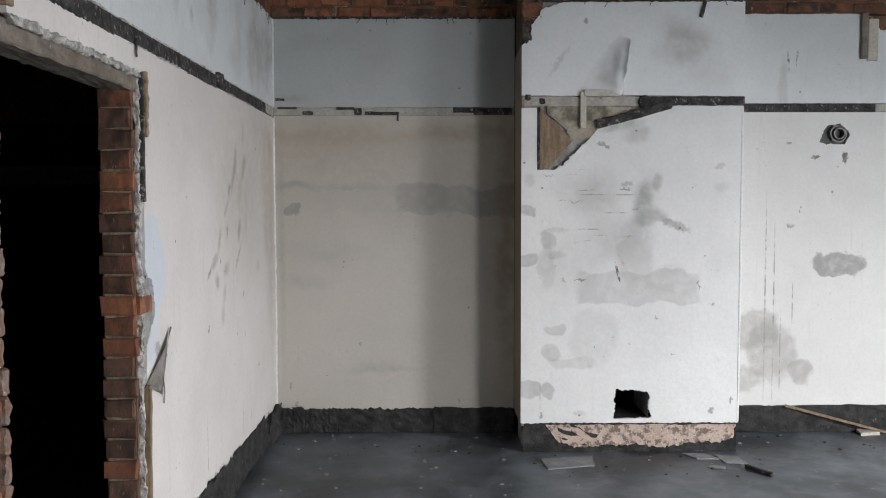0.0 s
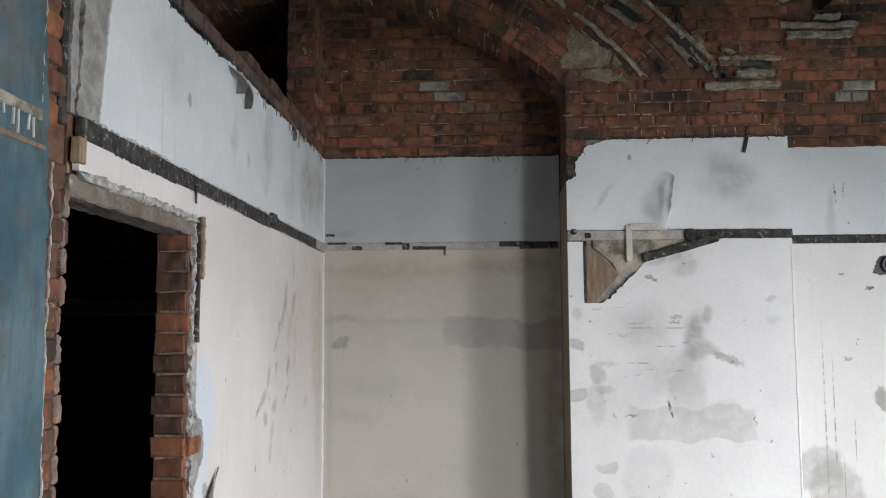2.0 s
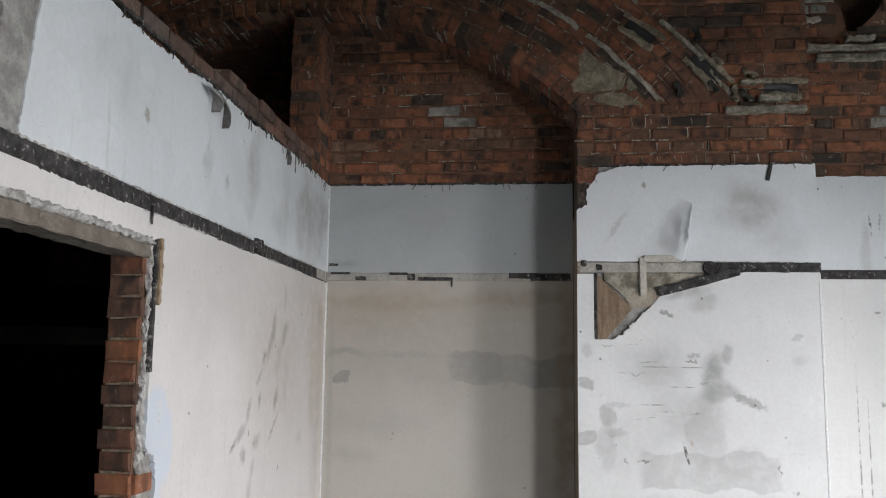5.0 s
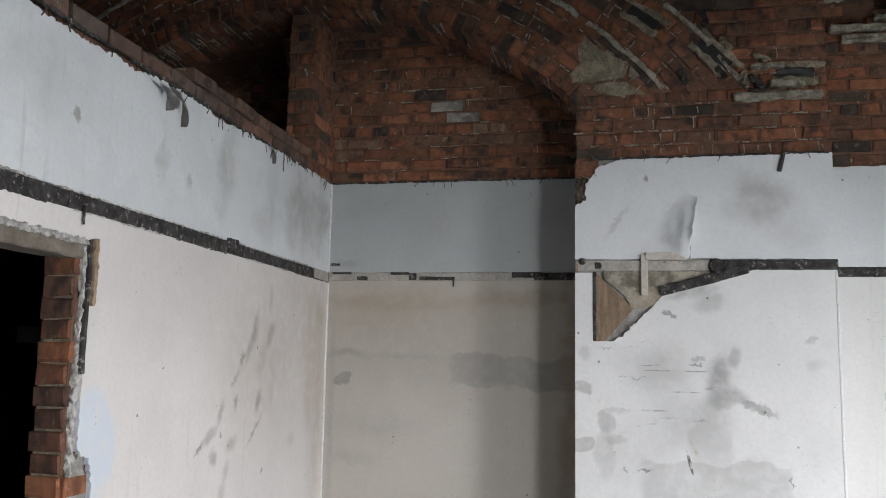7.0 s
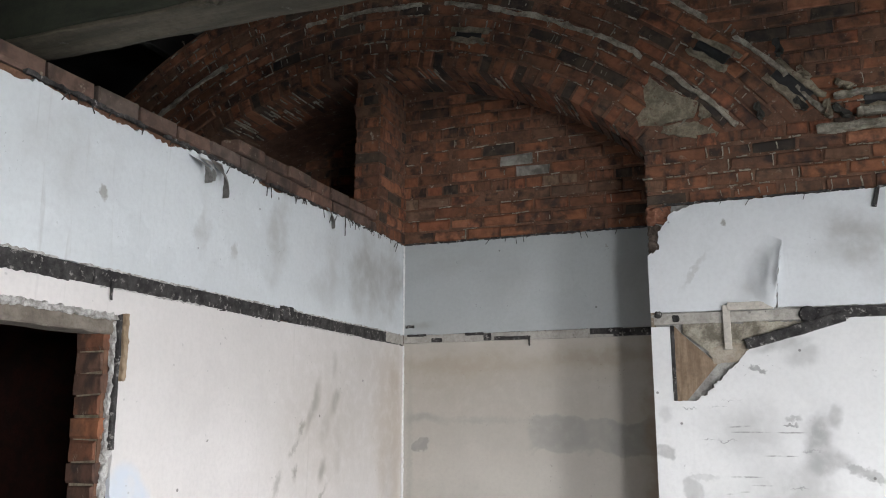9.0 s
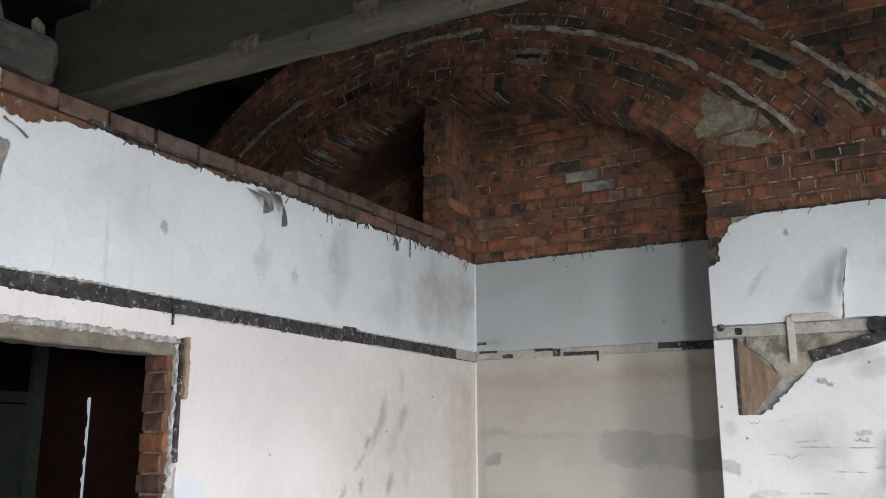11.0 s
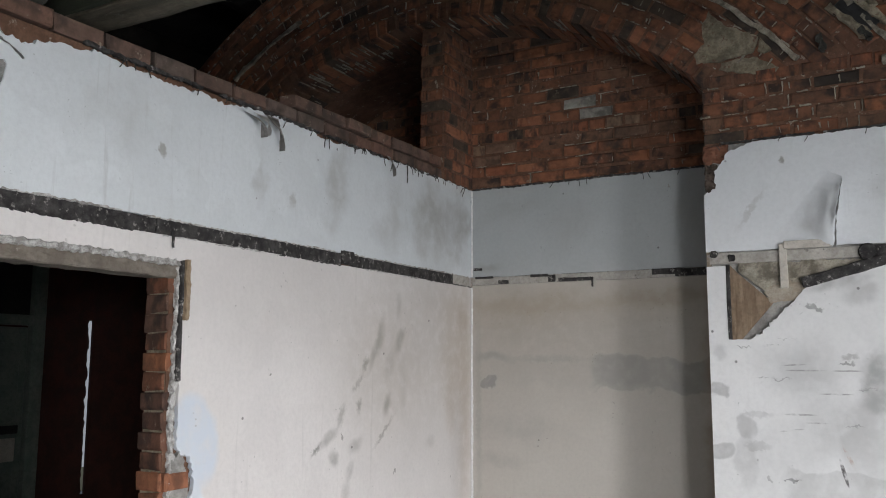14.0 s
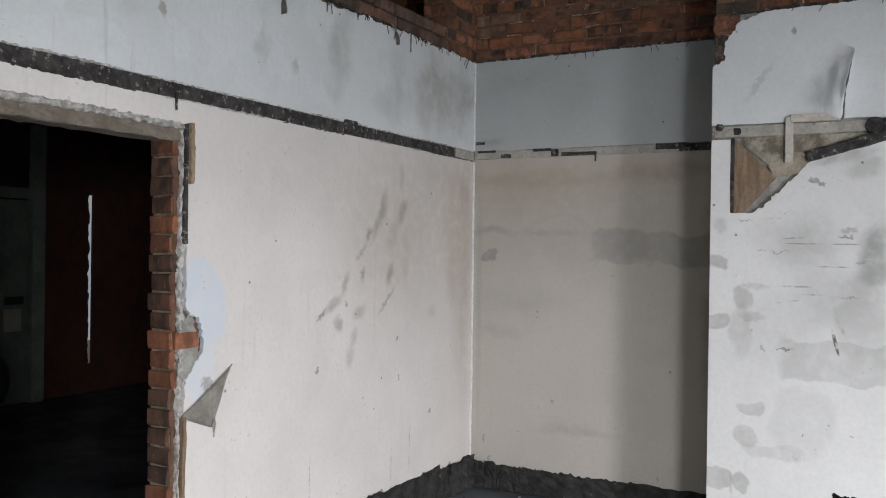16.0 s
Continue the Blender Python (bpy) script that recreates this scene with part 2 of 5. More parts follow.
# Base darkened for alcove shade; the tall strip at 1.58 is the breast's shadow.
M_ALC_LOW = plaster("stained_shaded_cream_plaster", (0.515, 0.485, 0.44), "y", ALCOVE_VEIL + [
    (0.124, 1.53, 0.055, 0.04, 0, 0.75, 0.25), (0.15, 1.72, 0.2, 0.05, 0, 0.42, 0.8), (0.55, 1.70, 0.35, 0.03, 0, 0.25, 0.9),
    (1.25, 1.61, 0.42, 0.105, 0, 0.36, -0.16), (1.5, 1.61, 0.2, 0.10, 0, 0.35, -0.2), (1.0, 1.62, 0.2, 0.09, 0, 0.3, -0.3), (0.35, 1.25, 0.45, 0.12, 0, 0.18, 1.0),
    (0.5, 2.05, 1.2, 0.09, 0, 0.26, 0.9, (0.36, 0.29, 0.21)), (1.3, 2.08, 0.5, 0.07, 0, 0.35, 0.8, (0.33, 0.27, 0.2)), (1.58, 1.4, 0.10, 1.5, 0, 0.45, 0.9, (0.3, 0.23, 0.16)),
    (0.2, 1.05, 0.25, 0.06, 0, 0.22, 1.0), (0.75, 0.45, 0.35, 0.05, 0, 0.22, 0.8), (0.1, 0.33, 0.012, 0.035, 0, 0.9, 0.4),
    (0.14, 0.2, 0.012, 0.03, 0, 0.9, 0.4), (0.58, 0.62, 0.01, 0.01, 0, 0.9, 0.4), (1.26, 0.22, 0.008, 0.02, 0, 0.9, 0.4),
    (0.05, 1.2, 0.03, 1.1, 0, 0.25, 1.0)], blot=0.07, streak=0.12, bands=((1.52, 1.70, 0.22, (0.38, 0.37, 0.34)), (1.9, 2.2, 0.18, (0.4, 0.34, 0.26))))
# Same distemper as the breast, darkened for alcove shade; strip at 1.5 likewise.
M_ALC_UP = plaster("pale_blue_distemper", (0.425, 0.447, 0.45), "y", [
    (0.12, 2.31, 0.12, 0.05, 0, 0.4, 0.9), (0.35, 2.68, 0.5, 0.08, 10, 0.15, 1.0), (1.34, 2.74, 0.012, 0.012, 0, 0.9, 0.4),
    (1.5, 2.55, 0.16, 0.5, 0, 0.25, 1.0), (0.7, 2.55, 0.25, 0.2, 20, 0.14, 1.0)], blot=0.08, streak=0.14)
M_BRE_UP = plaster("pale_blue_distemper", (0.73, 0.75, 0.765), "y", [
    (2.66, 2.56, 0.23, 0.17, 8, 0.34, 0.8), (2.60, 2.68, 0.16, 0.12, 0, 0.26, 0.8), (2.8, 2.4, 0.2, 0.12, 0, 0.16, 1.0),
    (1.88, 2.48, 0.02, 0.15, -35, 0.28, 0.9), (2.04, 2.72, 0.02, 0.02, 0, 0.55, 0.5), (2.15, 2.36, 0.10, 0.09, -30, 0.2, 1.0)], blot=0.05, streak=0.12, specks=0.5)
RUBBED = [
    (2.42, 1.63, 0.15, 0.24, 5, 0.22, 1.0),     (2.413, 1.624, 0.078, 0.16, 0, 0.57, 0.8), (2.501, 1.713, 0.05, 0.063, 0, 0.41, 0.6), (2.45, 1.5, 0.125, 0.071, 0, 0.46, 0.7), (2.611, 1.453, 0.121, 0.032, -22, 0.49, 0.4),
    (2.255, 1.376, 0.286, 0.213, 0, 0.26, 0.8), (2.093, 1.643, 0.28, 0.2, 0, 0.30, 0.9), (2.363, 1.304, 0.136, 0.249, 0, 0.18, 0.3), (2.383, 1.054, 0.402, 0.111, 1, 0.23, -0.12),
    (2.58, 1.107, 0.197, 0.107, 0, 0.09, 0.4), (2.763, 1.071, 0.007, 0.035, 10, 0.68, 0.5), (2.266, 2.076, 0.195, 0.049, 12, 0.41, 0.8), (2.373, 2.02, 0.099, 0.07, 0, 0.3, 0.8),
    (2.154, 1.953, 0.049, 0.018, -20, 0.81, 0.4)]
DAMP_EDGE = [
    (2.891, 1.818, 0.049, 0.025, 30, 0.26, 0.6), (2.91, 1.694, 0.064, 0.05, 20, 0.17, 0.8), (1.684, 1.526, 0.05, 0.043, 0, 0.41, 0.3), (1.673, 1.749, 0.049, 0.05, 0, 0.22, 0.6),
    (1.799, 1.359, 0.071, 0.071, 0, 0.31, 0.25), (1.863, 1.423, 0.092, 0.021, 0, 0.24, 0.5), (1.668, 1.227, 0.071, 0.057, 0, 0.34, 0.25), (1.793, 1.191, 0.071, 0.15, 0, 0.18, 0.35),
    (1.864, 1.262, 0.078, 0.029, 0, 0.24, 0.4), (1.953, 1.198, 0.25, 0.196, 0, 0.08, 0.5)]
DAMP_FOOT = [
    (1.855, 0.796, 0.065, 0.036, 0, 0.26, 0.25), (2.1, 0.73, 0.161, 0.199, 0, 0.11, 0.25), (1.831, 0.641, 0.079, 0.061, 0, 0.26, 0.25), (1.964, 0.586, 0.173, 0.044, 0, 0.16, 0.3),
    (1.688, 0.417, 0.08, 0.061, 0, 0.36, 0.2), (1.807, 0.405, 0.058, 0.058, 0, 0.36, 0.2), (2.013, 0.252, 0.044, 0.022, 0, 0.2, 0.3), (1.764, 0.369, 0.011, 0.153, 0, 0.2, 0.6)]
SCRATCHES = [
    (2.093, 1.643, 0.113, 0.005, 0, 0.9, 0.5), (2.057, 1.671, 0.078, 0.005, 3, 0.84, 0.5), (1.986, 1.6, 0.05, 0.005, 0, 0.84, 0.5), (1.915, 1.607, 0.057, 0.005, 0, 0.63, 0.6),
    (2.236, 1.529, 0.085, 0.005, 0, 0.77, 0.5), (2.288, 1.642, 0.078, 0.005, 0, 0.7, 0.5), (2.059, 1.426, 0.099, 0.006, 0, 0.9, 0.5), (2.148, 1.387, 0.064, 0.005, 0, 0.77, 0.5),
    (2.024, 1.348, 0.071, 0.006, 8, 0.84, 0.5)]
SCRATCHES_MORE = [
    (2.309, 1.376, 0.05, 0.005, 0, 0.63, 0.5), (1.95, 1.767, 0.056, 0.004, 0, 0.56, 0.5), (2.02, 1.802, 0.054, 0.004, 4, 0.56, 0.5), (1.808, 1.767, 0.049, 0.005, 0, 0.49, 0.5),
    (2.305, 1.713, 0.043, 0.021, 0, 0.39, 0.6), (2.288, 1.678, 0.046, 0.01, 0, 0.7, 0.5), (2.378, 1.553, 0.05, 0.006, 0, 0.63, 0.5)]
MARKS = [
    (2.25, 1.155, 0.010, 0.075, 14, 0.95, 0.3, (0.06, 0.05, 0.05)), (2.275, 1.23, 0.010, 0.08, 24, 0.7, 0.4, (0.45, 0.36, 0.32)),
    (2.01, 1.105, 0.045, 0.007, 0, 0.9, 0.4, (0.05, 0.05, 0.05)), (1.91, 1.10, 0.01, 0.012, 0, 0.8, 0.4), (2.86, 0.95, 0.010, 0.010, 0, 0.9, 0.4), (2.50, 0.87, 0.010, 0.014, 0, 0.9, 0.4),
    (2.60, 0.63, 0.008, 0.01, 0, 0.7, 0.4), (1.77, 0.24, 0.006, 0.03, 0, 0.9, 0.4), (2.85, 0.27, 0.02, 0.03, -30, 0.6, 0.5), (2.33, 0.70, 0.012, 0.005, -40, 0.8, 0.4), (2.10, 0.68, 0.010, 0.010, 0, 0.6, 0.4), (2.98, 0.33, 0.012, 0.03, 0, 0.7, 0.5)]
M_BRE_LOW = plaster("white_plaster_with_damp", (0.77, 0.77, 0.765), "y", RUBBED + DAMP_EDGE + DAMP_FOOT + SCRATCHES + SCRATCHES_MORE + MARKS,
                    blot=0.04, blot_scale=1.9, blot_at=0.55, streak=0.06, grime=GREY, warp=0.15)
M_RIG_LOW = plaster("grey_white_plaster", (0.72, 0.715, 0.705), "y", [
    (3.37, 0.9, 0.007, 0.9, 0, 0.65, 0.6), (3.43, 0.8, 0.007, 0.8, 0, 0.7, 0.6), (3.48, 0.5, 0.006, 0.4, 0, 0.55, 0.6), (3.30, 0.72, 0.20, 0.16, 0, 0.35, 0.3),
    (3.42, 0.55, 0.20, 0.22, 0, 0.34, 0.3), (3.62, 0.42, 0.10, 0.10, 0, 0.38, 0.3), (3.25, 0.38, 0.13, 0.12, 0, 0.3, 0.4), (3.86, 1.17, 0.19, 0.11, 0, 0.9, 0.12, (0.33, 0.32, 0.31)),
    (3.52, 2.0, 0.03, 0.015, 0, 0.6, 0.5), (3.54, 1.43, 0.035, 0.018, 0, 0.6, 0.5), (3.82, 1.66, 0.008, 0.02, 0, 0.95, 0.4), (3.60, 1.53, 0.01, 0.015, 0, 0.8, 0.4), (3.70, 1.90, 0.04, 0.012, 0, 0.8, 0.4, (0.1, 0.09, 0.08)),
    (3.90, 1.90, 0.02, 0.05, 0, 0.8, 0.4, (0.1, 0.09, 0.08)), (3.56, 0.9, 0.006, 0.2, 0, 0.5, 0.6)], blot=0.06, streak=0.15)
M_RIG_UP = plaster("pale_blue_distemper", (0.69, 0.715, 0.73), "y", [
    (3.50, 2.55, 0.010, 0.08, 5, 0.8, 0.5, (0.12, 0.11, 0.1)), (3.56, 2.58, 0.010, 0.07, -5, 0.7, 0.5, (0.12, 0.11, 0.1)), (3.46, 2.38, 0.05, 0.2, 0, 0.25, 0.9)], blot=0.07, streak=0.2)
# Dark brown carries the shade on the side turned from the windows.
M_SIDE = plaster("brown_shaded_plaster", (0.24, 0.19, 0.14), "x", [], blot=0.3, streak=0.3)
RED = [(0.28, 0.113, 0.056), (0.23, 0.095, 0.049), (0.31, 0.125, 0.060), (0.18, 0.084, 0.049), (0.25, 0.104, 0.053), (0.205, 0.090, 0.048), (0.085, 0.058, 0.041), (0.29, 0.108, 0.053), (0.35, 0.145, 0.076), (0.19, 0.10, 0.060)]
M_BRICK = brick_material("sooty_red_brick", RED, 0.8, 0.34)
M_JAMB = brick_material("broken_red_brick", [(0.21, 0.088, 0.051), (0.165, 0.076, 0.048), (0.24, 0.098, 0.054), (0.15, 0.08, 0.055), (0.13, 0.067, 0.047), (0.19, 0.105, 0.072), (0.36, 0.142, 0.068)], 0.6, 0.45)
M_CAP = brick_material("dusty_red_brick", [(0.165, 0.10, 0.075), (0.14, 0.088, 0.068), (0.19, 0.105, 0.075), (0.13, 0.095, 0.077), (0.16, 0.115, 0.095)], 0.55, 0.5)
M_WHITE_BRICK = brick_material("whitewashed_brick", [(0.36, 0.35, 0.315), (0.28, 0.265, 0.235)], 0.45, 0.6)
M_DUST_BRICK = brick_material("dusty_buff_brick", [(0.26, 0.17, 0.11), (0.22, 0.13, 0.085)], 0.4, 0.4)
M_MORTAR = rough_material("dirty_lime_mortar", (0.11, 0.055, 0.033), (0.19, 0.10, 0.062), 11, extra=(0.38, 0.33, 0.27), at=0.6)
M_LIME = rough_material("pale_lime_mortar", (0.17, 0.15, 0.115), (0.46, 0.42, 0.34), 14, dist=0.03)
M_PATCH = rough_material("smeared_mortar", (0.15, 0.125, 0.085), (0.36, 0.31, 0.225), 12, dist=0.03, extra=(0.12, 0.05, 0.03), at=0.58)
M_RENDER = rough_material("grey_undercoat_plaster", (0.26, 0.25, 0.235), (0.42, 0.41, 0.39), 13, dist=0.03)
M_TAN = rough_material("tan_undercoat_plaster", (0.34, 0.28, 0.21), (0.44, 0.39, 0.32), 10, dist=0.02)
M_BASE = rough_material("blackened_skirting_ground", (0.016, 0.016, 0.017), (0.05, 0.049, 0.047), 12, dist=0.05, extra=(0.17, 0.16, 0.135))
M_PINK = rough_material("pink_gauged_plaster", (0.55, 0.42, 0.35), (0.62, 0.50, 0.43), 9, dist=0.05, extra=(0.13, 0.09, 0.075), at=0.50)
M_CHAR = rough_material("blackened_timber", (0.022, 0.020, 0.020), (0.075, 0.070, 0.068), 16, extra=(0.36, 0.34, 0.315), at=0.57, dist=0.03)
M_BATTEN = rough_material("dirty_painted_batten", (0.36, 0.335, 0.30), (0.50, 0.475, 0.43), 9, extra=(0.10, 0.09, 0.08))
M_BROWN = rough_material("brown_board", (0.19, 0.125, 0.075), (0.29, 0.21, 0.14), 7, stretch=(5, 5, 0.8), rough=0.7)
M_PINE = rough_material("bare_pine", (0.27, 0.19, 0.115), (0.40, 0.30, 0.20), 8, stretch=(8, 8, 0.7), rough=0.7)
M_PALE = rough_material("pale_dusty_board", (0.50, 0.46, 0.40), (0.60, 0.56, 0.50), 8, strength=0.3)
M_LINTEL = rough_material("dusty_brown_timber", (0.15, 0.125, 0.10), (0.24, 0.21, 0.175), 9, extra=(0.40, 0.37, 0.33), at=0.64)
M_BEAM = rough_material("soot_covered_beam", (0.019, 0.023, 0.014), (0.034, 0.037, 0.023), 4, strength=0.3, stretch=(0.4, 2, 2))
M_BEAM_LOW = rough_material("dusty_beam_soffit", (0.050, 0.042, 0.028), (0.11, 0.093, 0.065), 5, strength=0.4, stretch=(0.3, 2, 2), extra=(0.16, 0.15, 0.13))
M_ROOF = rough_material("dark_roof_boards", (0.014, 0.013, 0.011), (0.024, 0.022, 0.019), 3)
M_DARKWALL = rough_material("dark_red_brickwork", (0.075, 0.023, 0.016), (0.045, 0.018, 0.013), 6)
M_STONE = rough_material("grey_padstone", (0.035, 0.034, 0.029), (0.065, 0.062, 0.053), 7)
M_RUBBLE = rough_material("dusty_rubble", (0.045, 0.04, 0.03), (0.10, 0.088, 0.068), 8, dist=0.03)
M_PAPER = rough_material("peeled_paper", (0.60, 0.585, 0.56), (0.70, 0.69, 0.67), 6, strength=0.3)
M_PAPER_BACK = rough_material("grey_paper_back", (0.26, 0.245, 0.23), (0.42, 0.40, 0.38), 9, strength=0.4)
M_PAPER_BUFF = rough_material("buff_paper_back", (0.40, 0.375, 0.34), (0.60, 0.57, 0.53), 9, strength=0.4)
M_SMEAR = rough_material("mortar_smeared_brick", (0.24, 0.20, 0.175), (0.22, 0.125, 0.085), 10, dist=0.02, extra=(0.34, 0.31, 0.28))
M_CRUMB = rough_material("crumbled_plaster", (0.30, 0.28, 0.26), (0.66, 0.65, 0.63), 30, dist=0.02)
M_BARED = rough_material("sooty_bared_masonry", (0.05, 0.035, 0.026), (0.15, 0.115, 0.09), 14, dist=0.04, extra=(0.34, 0.32, 0.29))
# White for the unseen walls, to bounce fill light.
M_SHELL = rough_material("bounce_white_plaster", (0.56, 0.55, 0.53), (0.68, 0.67, 0.65), 2.0, strength=0.3)
M_BEAD = rough_material("white_arris", (0.80, 0.80, 0.79), (0.84, 0.84, 0.83), 9, strength=0.2)
M_GREEN = rough_material("pale_green_paint", (0.17, 0.21, 0.185), (0.24, 0.27, 0.23), 5, rough=0.5, strength=0.2)
# Paler than the door green to make up for light missing in the room.
M_PALE_GREEN = rough_material("brightened_green_board", (0.42, 0.47, 0.44), (0.54, 0.58, 0.54), 5, rough=0.5, strength=0.2)
M_BLACK = rough_material("rubber_and_hole_black", (0.02, 0.02, 0.02), (0.03, 0.03, 0.03), 8, rough=0.5, strength=0.2)
# Soot black that also stands in for the darkness inside the flue opening.
M_FLUE_BLACK = rough_material("soot", (0.006, 0.006, 0.006), (0.010, 0.009, 0.009), 9, rough=1.0)
M_PIPE = rough_material("grey_plastic_pipe", (0.10, 0.10, 0.105), (0.18, 0.18, 0.19), 12, rough=0.4, strength=0.2)
M_TILE = rough_material("pale_floor_tile", (0.22, 0.225, 0.235), (0.31, 0.315, 0.325), 8, rough=0.6, strength=0.3)


def floor_material():
    m, nt, b = material("dark_worn_screed", 0.5)
    p = coords(nt)
    n0, n1, n2 = noise_fac(nt, p, 1.5, 5), noise_fac(nt, p, 5, 6, 0.65), noise_fac(nt, p, 60, 5, 0.7)
    col = mix(nt, remap(nt, n0, 0.35, 0.65), (0.034, 0.040, 0.048), (0.14, 0.158, 0.182))
    col = mix(nt, remap(nt, n1, 0.45, 0.75, 0, 0.6), col, (0.17, 0.177, 0.185))
    col = mix(nt, remap(nt, n2, 0.5, 0.8, 0, 0.5), col, (0.03, 0.03, 0.032))
    col = mix(nt, remap(nt, noise_fac(nt, p, 16, 6, 0.75), 0.66, 0.72, 0, 0.7), col, (0.36, 0.36, 0.355))
    finish(nt, b, col)
    nt.links.new(remap(nt, n1, 0.3, 0.7, 0.28, 0.62), b.inputs["Roughness"])
    bump(nt, b, node(nt, "ShaderNodeMath", {0: n1, 1: mul(nt, n2, 0.3)}, operation="ADD").outputs[0], 0.4, 0.01)
    return m


def blue_material():
    """Blue gloss over older orange and pink coats that show where it has flaked high up."""
    m, nt, b = material("flaked_blue_paint", 0.6)
    p = coords(nt)
    z = node(nt, "ShaderNodeSeparateXYZ", {0: p}).outputs[2]
    n1, n2, n3 = noise_fac(nt, p, 4, 5, 0.6), noise_fac(nt, p, 30, 5, 0.7), noise_fac(nt, p, 9, 4)
    drag = noise_fac(nt, p, 5, 6, 0.7, (5, 5, 0.7))
    low = mix(nt, remap(nt, n1, 0.35, 0.65), (0.042, 0.105, 0.14), (0.11, 0.18, 0.205))
    low = mix(nt, remap(nt, drag, 0.42, 0.66, 0, 0.45), low, (0.035, 0.065, 0.075))
    low = mix(nt, remap(nt, drag, 0.38, 0.28, 0, 0.35), low, (0.16, 0.28, 0.34))
    worn = mul(nt, remap(nt, z, 2.15, 2.5), remap(nt, noise_fac(nt, p, 6, 5, 0.6), 0.40, 0.58, 0, 0.85))
    low = mix(nt, worn, low, (0.19, 0.155, 0.145))
    low = mix(nt, remap(nt, n3, 0.54, 0.68, 0, 0.6), low, (0.11, 0.105, 0.085))
    low = mix(nt, remap(nt, noise_fac(nt, p, 17, 5, 0.7), 0.68, 0.73, 0, 0.7), low, (0.33, 0.32, 0.27))
    low = mix(nt, remap(nt, noise_fac(nt, p, 7, 6, 0.7, (1, 1, 0.6)), 0.52, 0.64, 0, 0.7), low, (0.05, 0.075, 0.07))
    low = mix(nt, remap(nt, n2, 0.6, 0.7, 0, 0.6), low, (0.03, 0.045, 0.05))
    k = node(nt, "ShaderNodeMath", {0: mul(nt, n1, 0.9), 1: z}, operation="ADD").outputs[0]
    col = mix(nt, remap(nt, k, 2.98, 3.03), low, (0.42, 0.19, 0.10))
    col = mix(nt, mul(nt, remap(nt, k, 3.05, 3.08), remap(nt, n3, 0.46, 0.52)), col, (0.46, 0.36, 0.325))
    col = mix(nt, mul(nt, remap(nt, k, 2.98, 3.03), remap(nt, noise_fac(nt, p, 5.5, 3), 0.55, 0.58)), col, (0.06, 0.11, 0.13))
    finish(nt, b, col)
    bump(nt, b, node(nt, "ShaderNodeMath", {0: n1, 1: mul(nt, n2, 0.3)}, operation="ADD").outputs[0], 0.5, 0.012)
    return m


M_FLOOR, M_BLUE = floor_material(), blue_material()


# ---- mesh helpers ----
def part(name, bm, mat, parent=None, label="", smooth=False):
    bmesh.ops.recalc_face_normals(bm, faces=bm.faces)
    me = bpy.data.meshes.new(name)
    bm.to_mesh(me)
    bm.free()
    for m in mat if isinstance(mat, (list, tuple)) else [mat]:
        me.materials.append(m)
    if smooth:
        for f in me.polygons: f.use_smooth = True
    ob = new(name, me)
    ob.parent = parent
    return tagged(ob, label=label)


def setting(ob, label, category="wall"):
    return tagged(ob, label=label, category=category, kind="structure")


def box_bm(a, b, bevel=0.0, wobble=0.0, cuts=0, bm=None, m=None, seed=0):
    bm2 = bmesh.new()
    bmesh.ops.create_cube(bm2, size=1)
    for v in bm2.verts:
        v.co = [(a[i] + b[i]) / 2 + v.co[i] * (b[i] - a[i]) for i in range(3)]
    if cuts:
        long = max(range(3), key=lambda i: b[i] - a[i])
        es = [e for e in bm2.edges if abs(e.verts[0].co[long] - e.verts[1].co[long]) > 1e-6]
        bmesh.ops.subdivide_edges(bm2, edges=es, cuts=cuts)
        for ax in range(3):
            n = min(6, int((b[ax] - a[ax]) / 0.013)) if ax != long and wobble else 0
            if n: bmesh.ops.subdivide_edges(bm2, edges=[e for e in bm2.edges if abs(e.verts[0].co[ax] - e.verts[1].co[ax]) > (b[ax] - a[ax]) * 0.9], cuts=n, use_grid_fill=True)
    if bevel:
        sharp = [e for e in bm2.edges if len(e.link_faces) == 2 and e.calc_face_angle() > 0.5]
        bmesh.ops.bevel(bm2, geom=sharp, offset=bevel, segments=1, affect="EDGES")
    if wobble:
        for v in bm2.verts:
            v.co += noise.noise_vector(v.co * 6 + Vector((seed, 0, 0))) * wobble * 0.55 + noise.noise_vector(v.co * 47) * wobble * 0.9
    if m: bm2.transform(m)
    if bm is None: return bm2
    me = bpy.data.meshes.new("tmp")
    bm2.to_mesh(me)
    bm2.free()
    bm.from_mesh(me)
    bpy.data.meshes.remove(me)
    return bm


def on_x(d): return lambda u, v, t: Vector((d - t, u, v))      # faces +x
def on_y(d): return lambda u, v, t: Vector((u, d + t, v))      # faces -y


def ragged(pts, step=0.03, seed=1):
    """A closed outline from corners u, v and the roughness of the edge that leaves each."""
    rnd, out, step = random.Random(seed), [], step * 0.4
    for i, (u, v, amp) in enumerate(pts):
        u2, v2, _ = pts[(i + 1) % len(pts)]
        n = max(1, int(math.hypot(u2 - u, v2 - v) / step)) if amp else 1
        ln = math.hypot(u2 - u, v2 - v) or 1
        for k in range(n):
            f = k / n
            at = Vector((u + (u2 - u) * f, v + (v2 - v) * f, seed))
            j = (rnd.uniform(-1, 1) * 0.45 + noise.noise(at * 9) * 0.8 + noise.noise(at * 33) * 0.6) * amp if k else 0
            out.append((u + (u2 - u) * f - (v2 - v) / ln * j, v + (v2 - v) * f + (u2 - u) / ln * j))
    return out


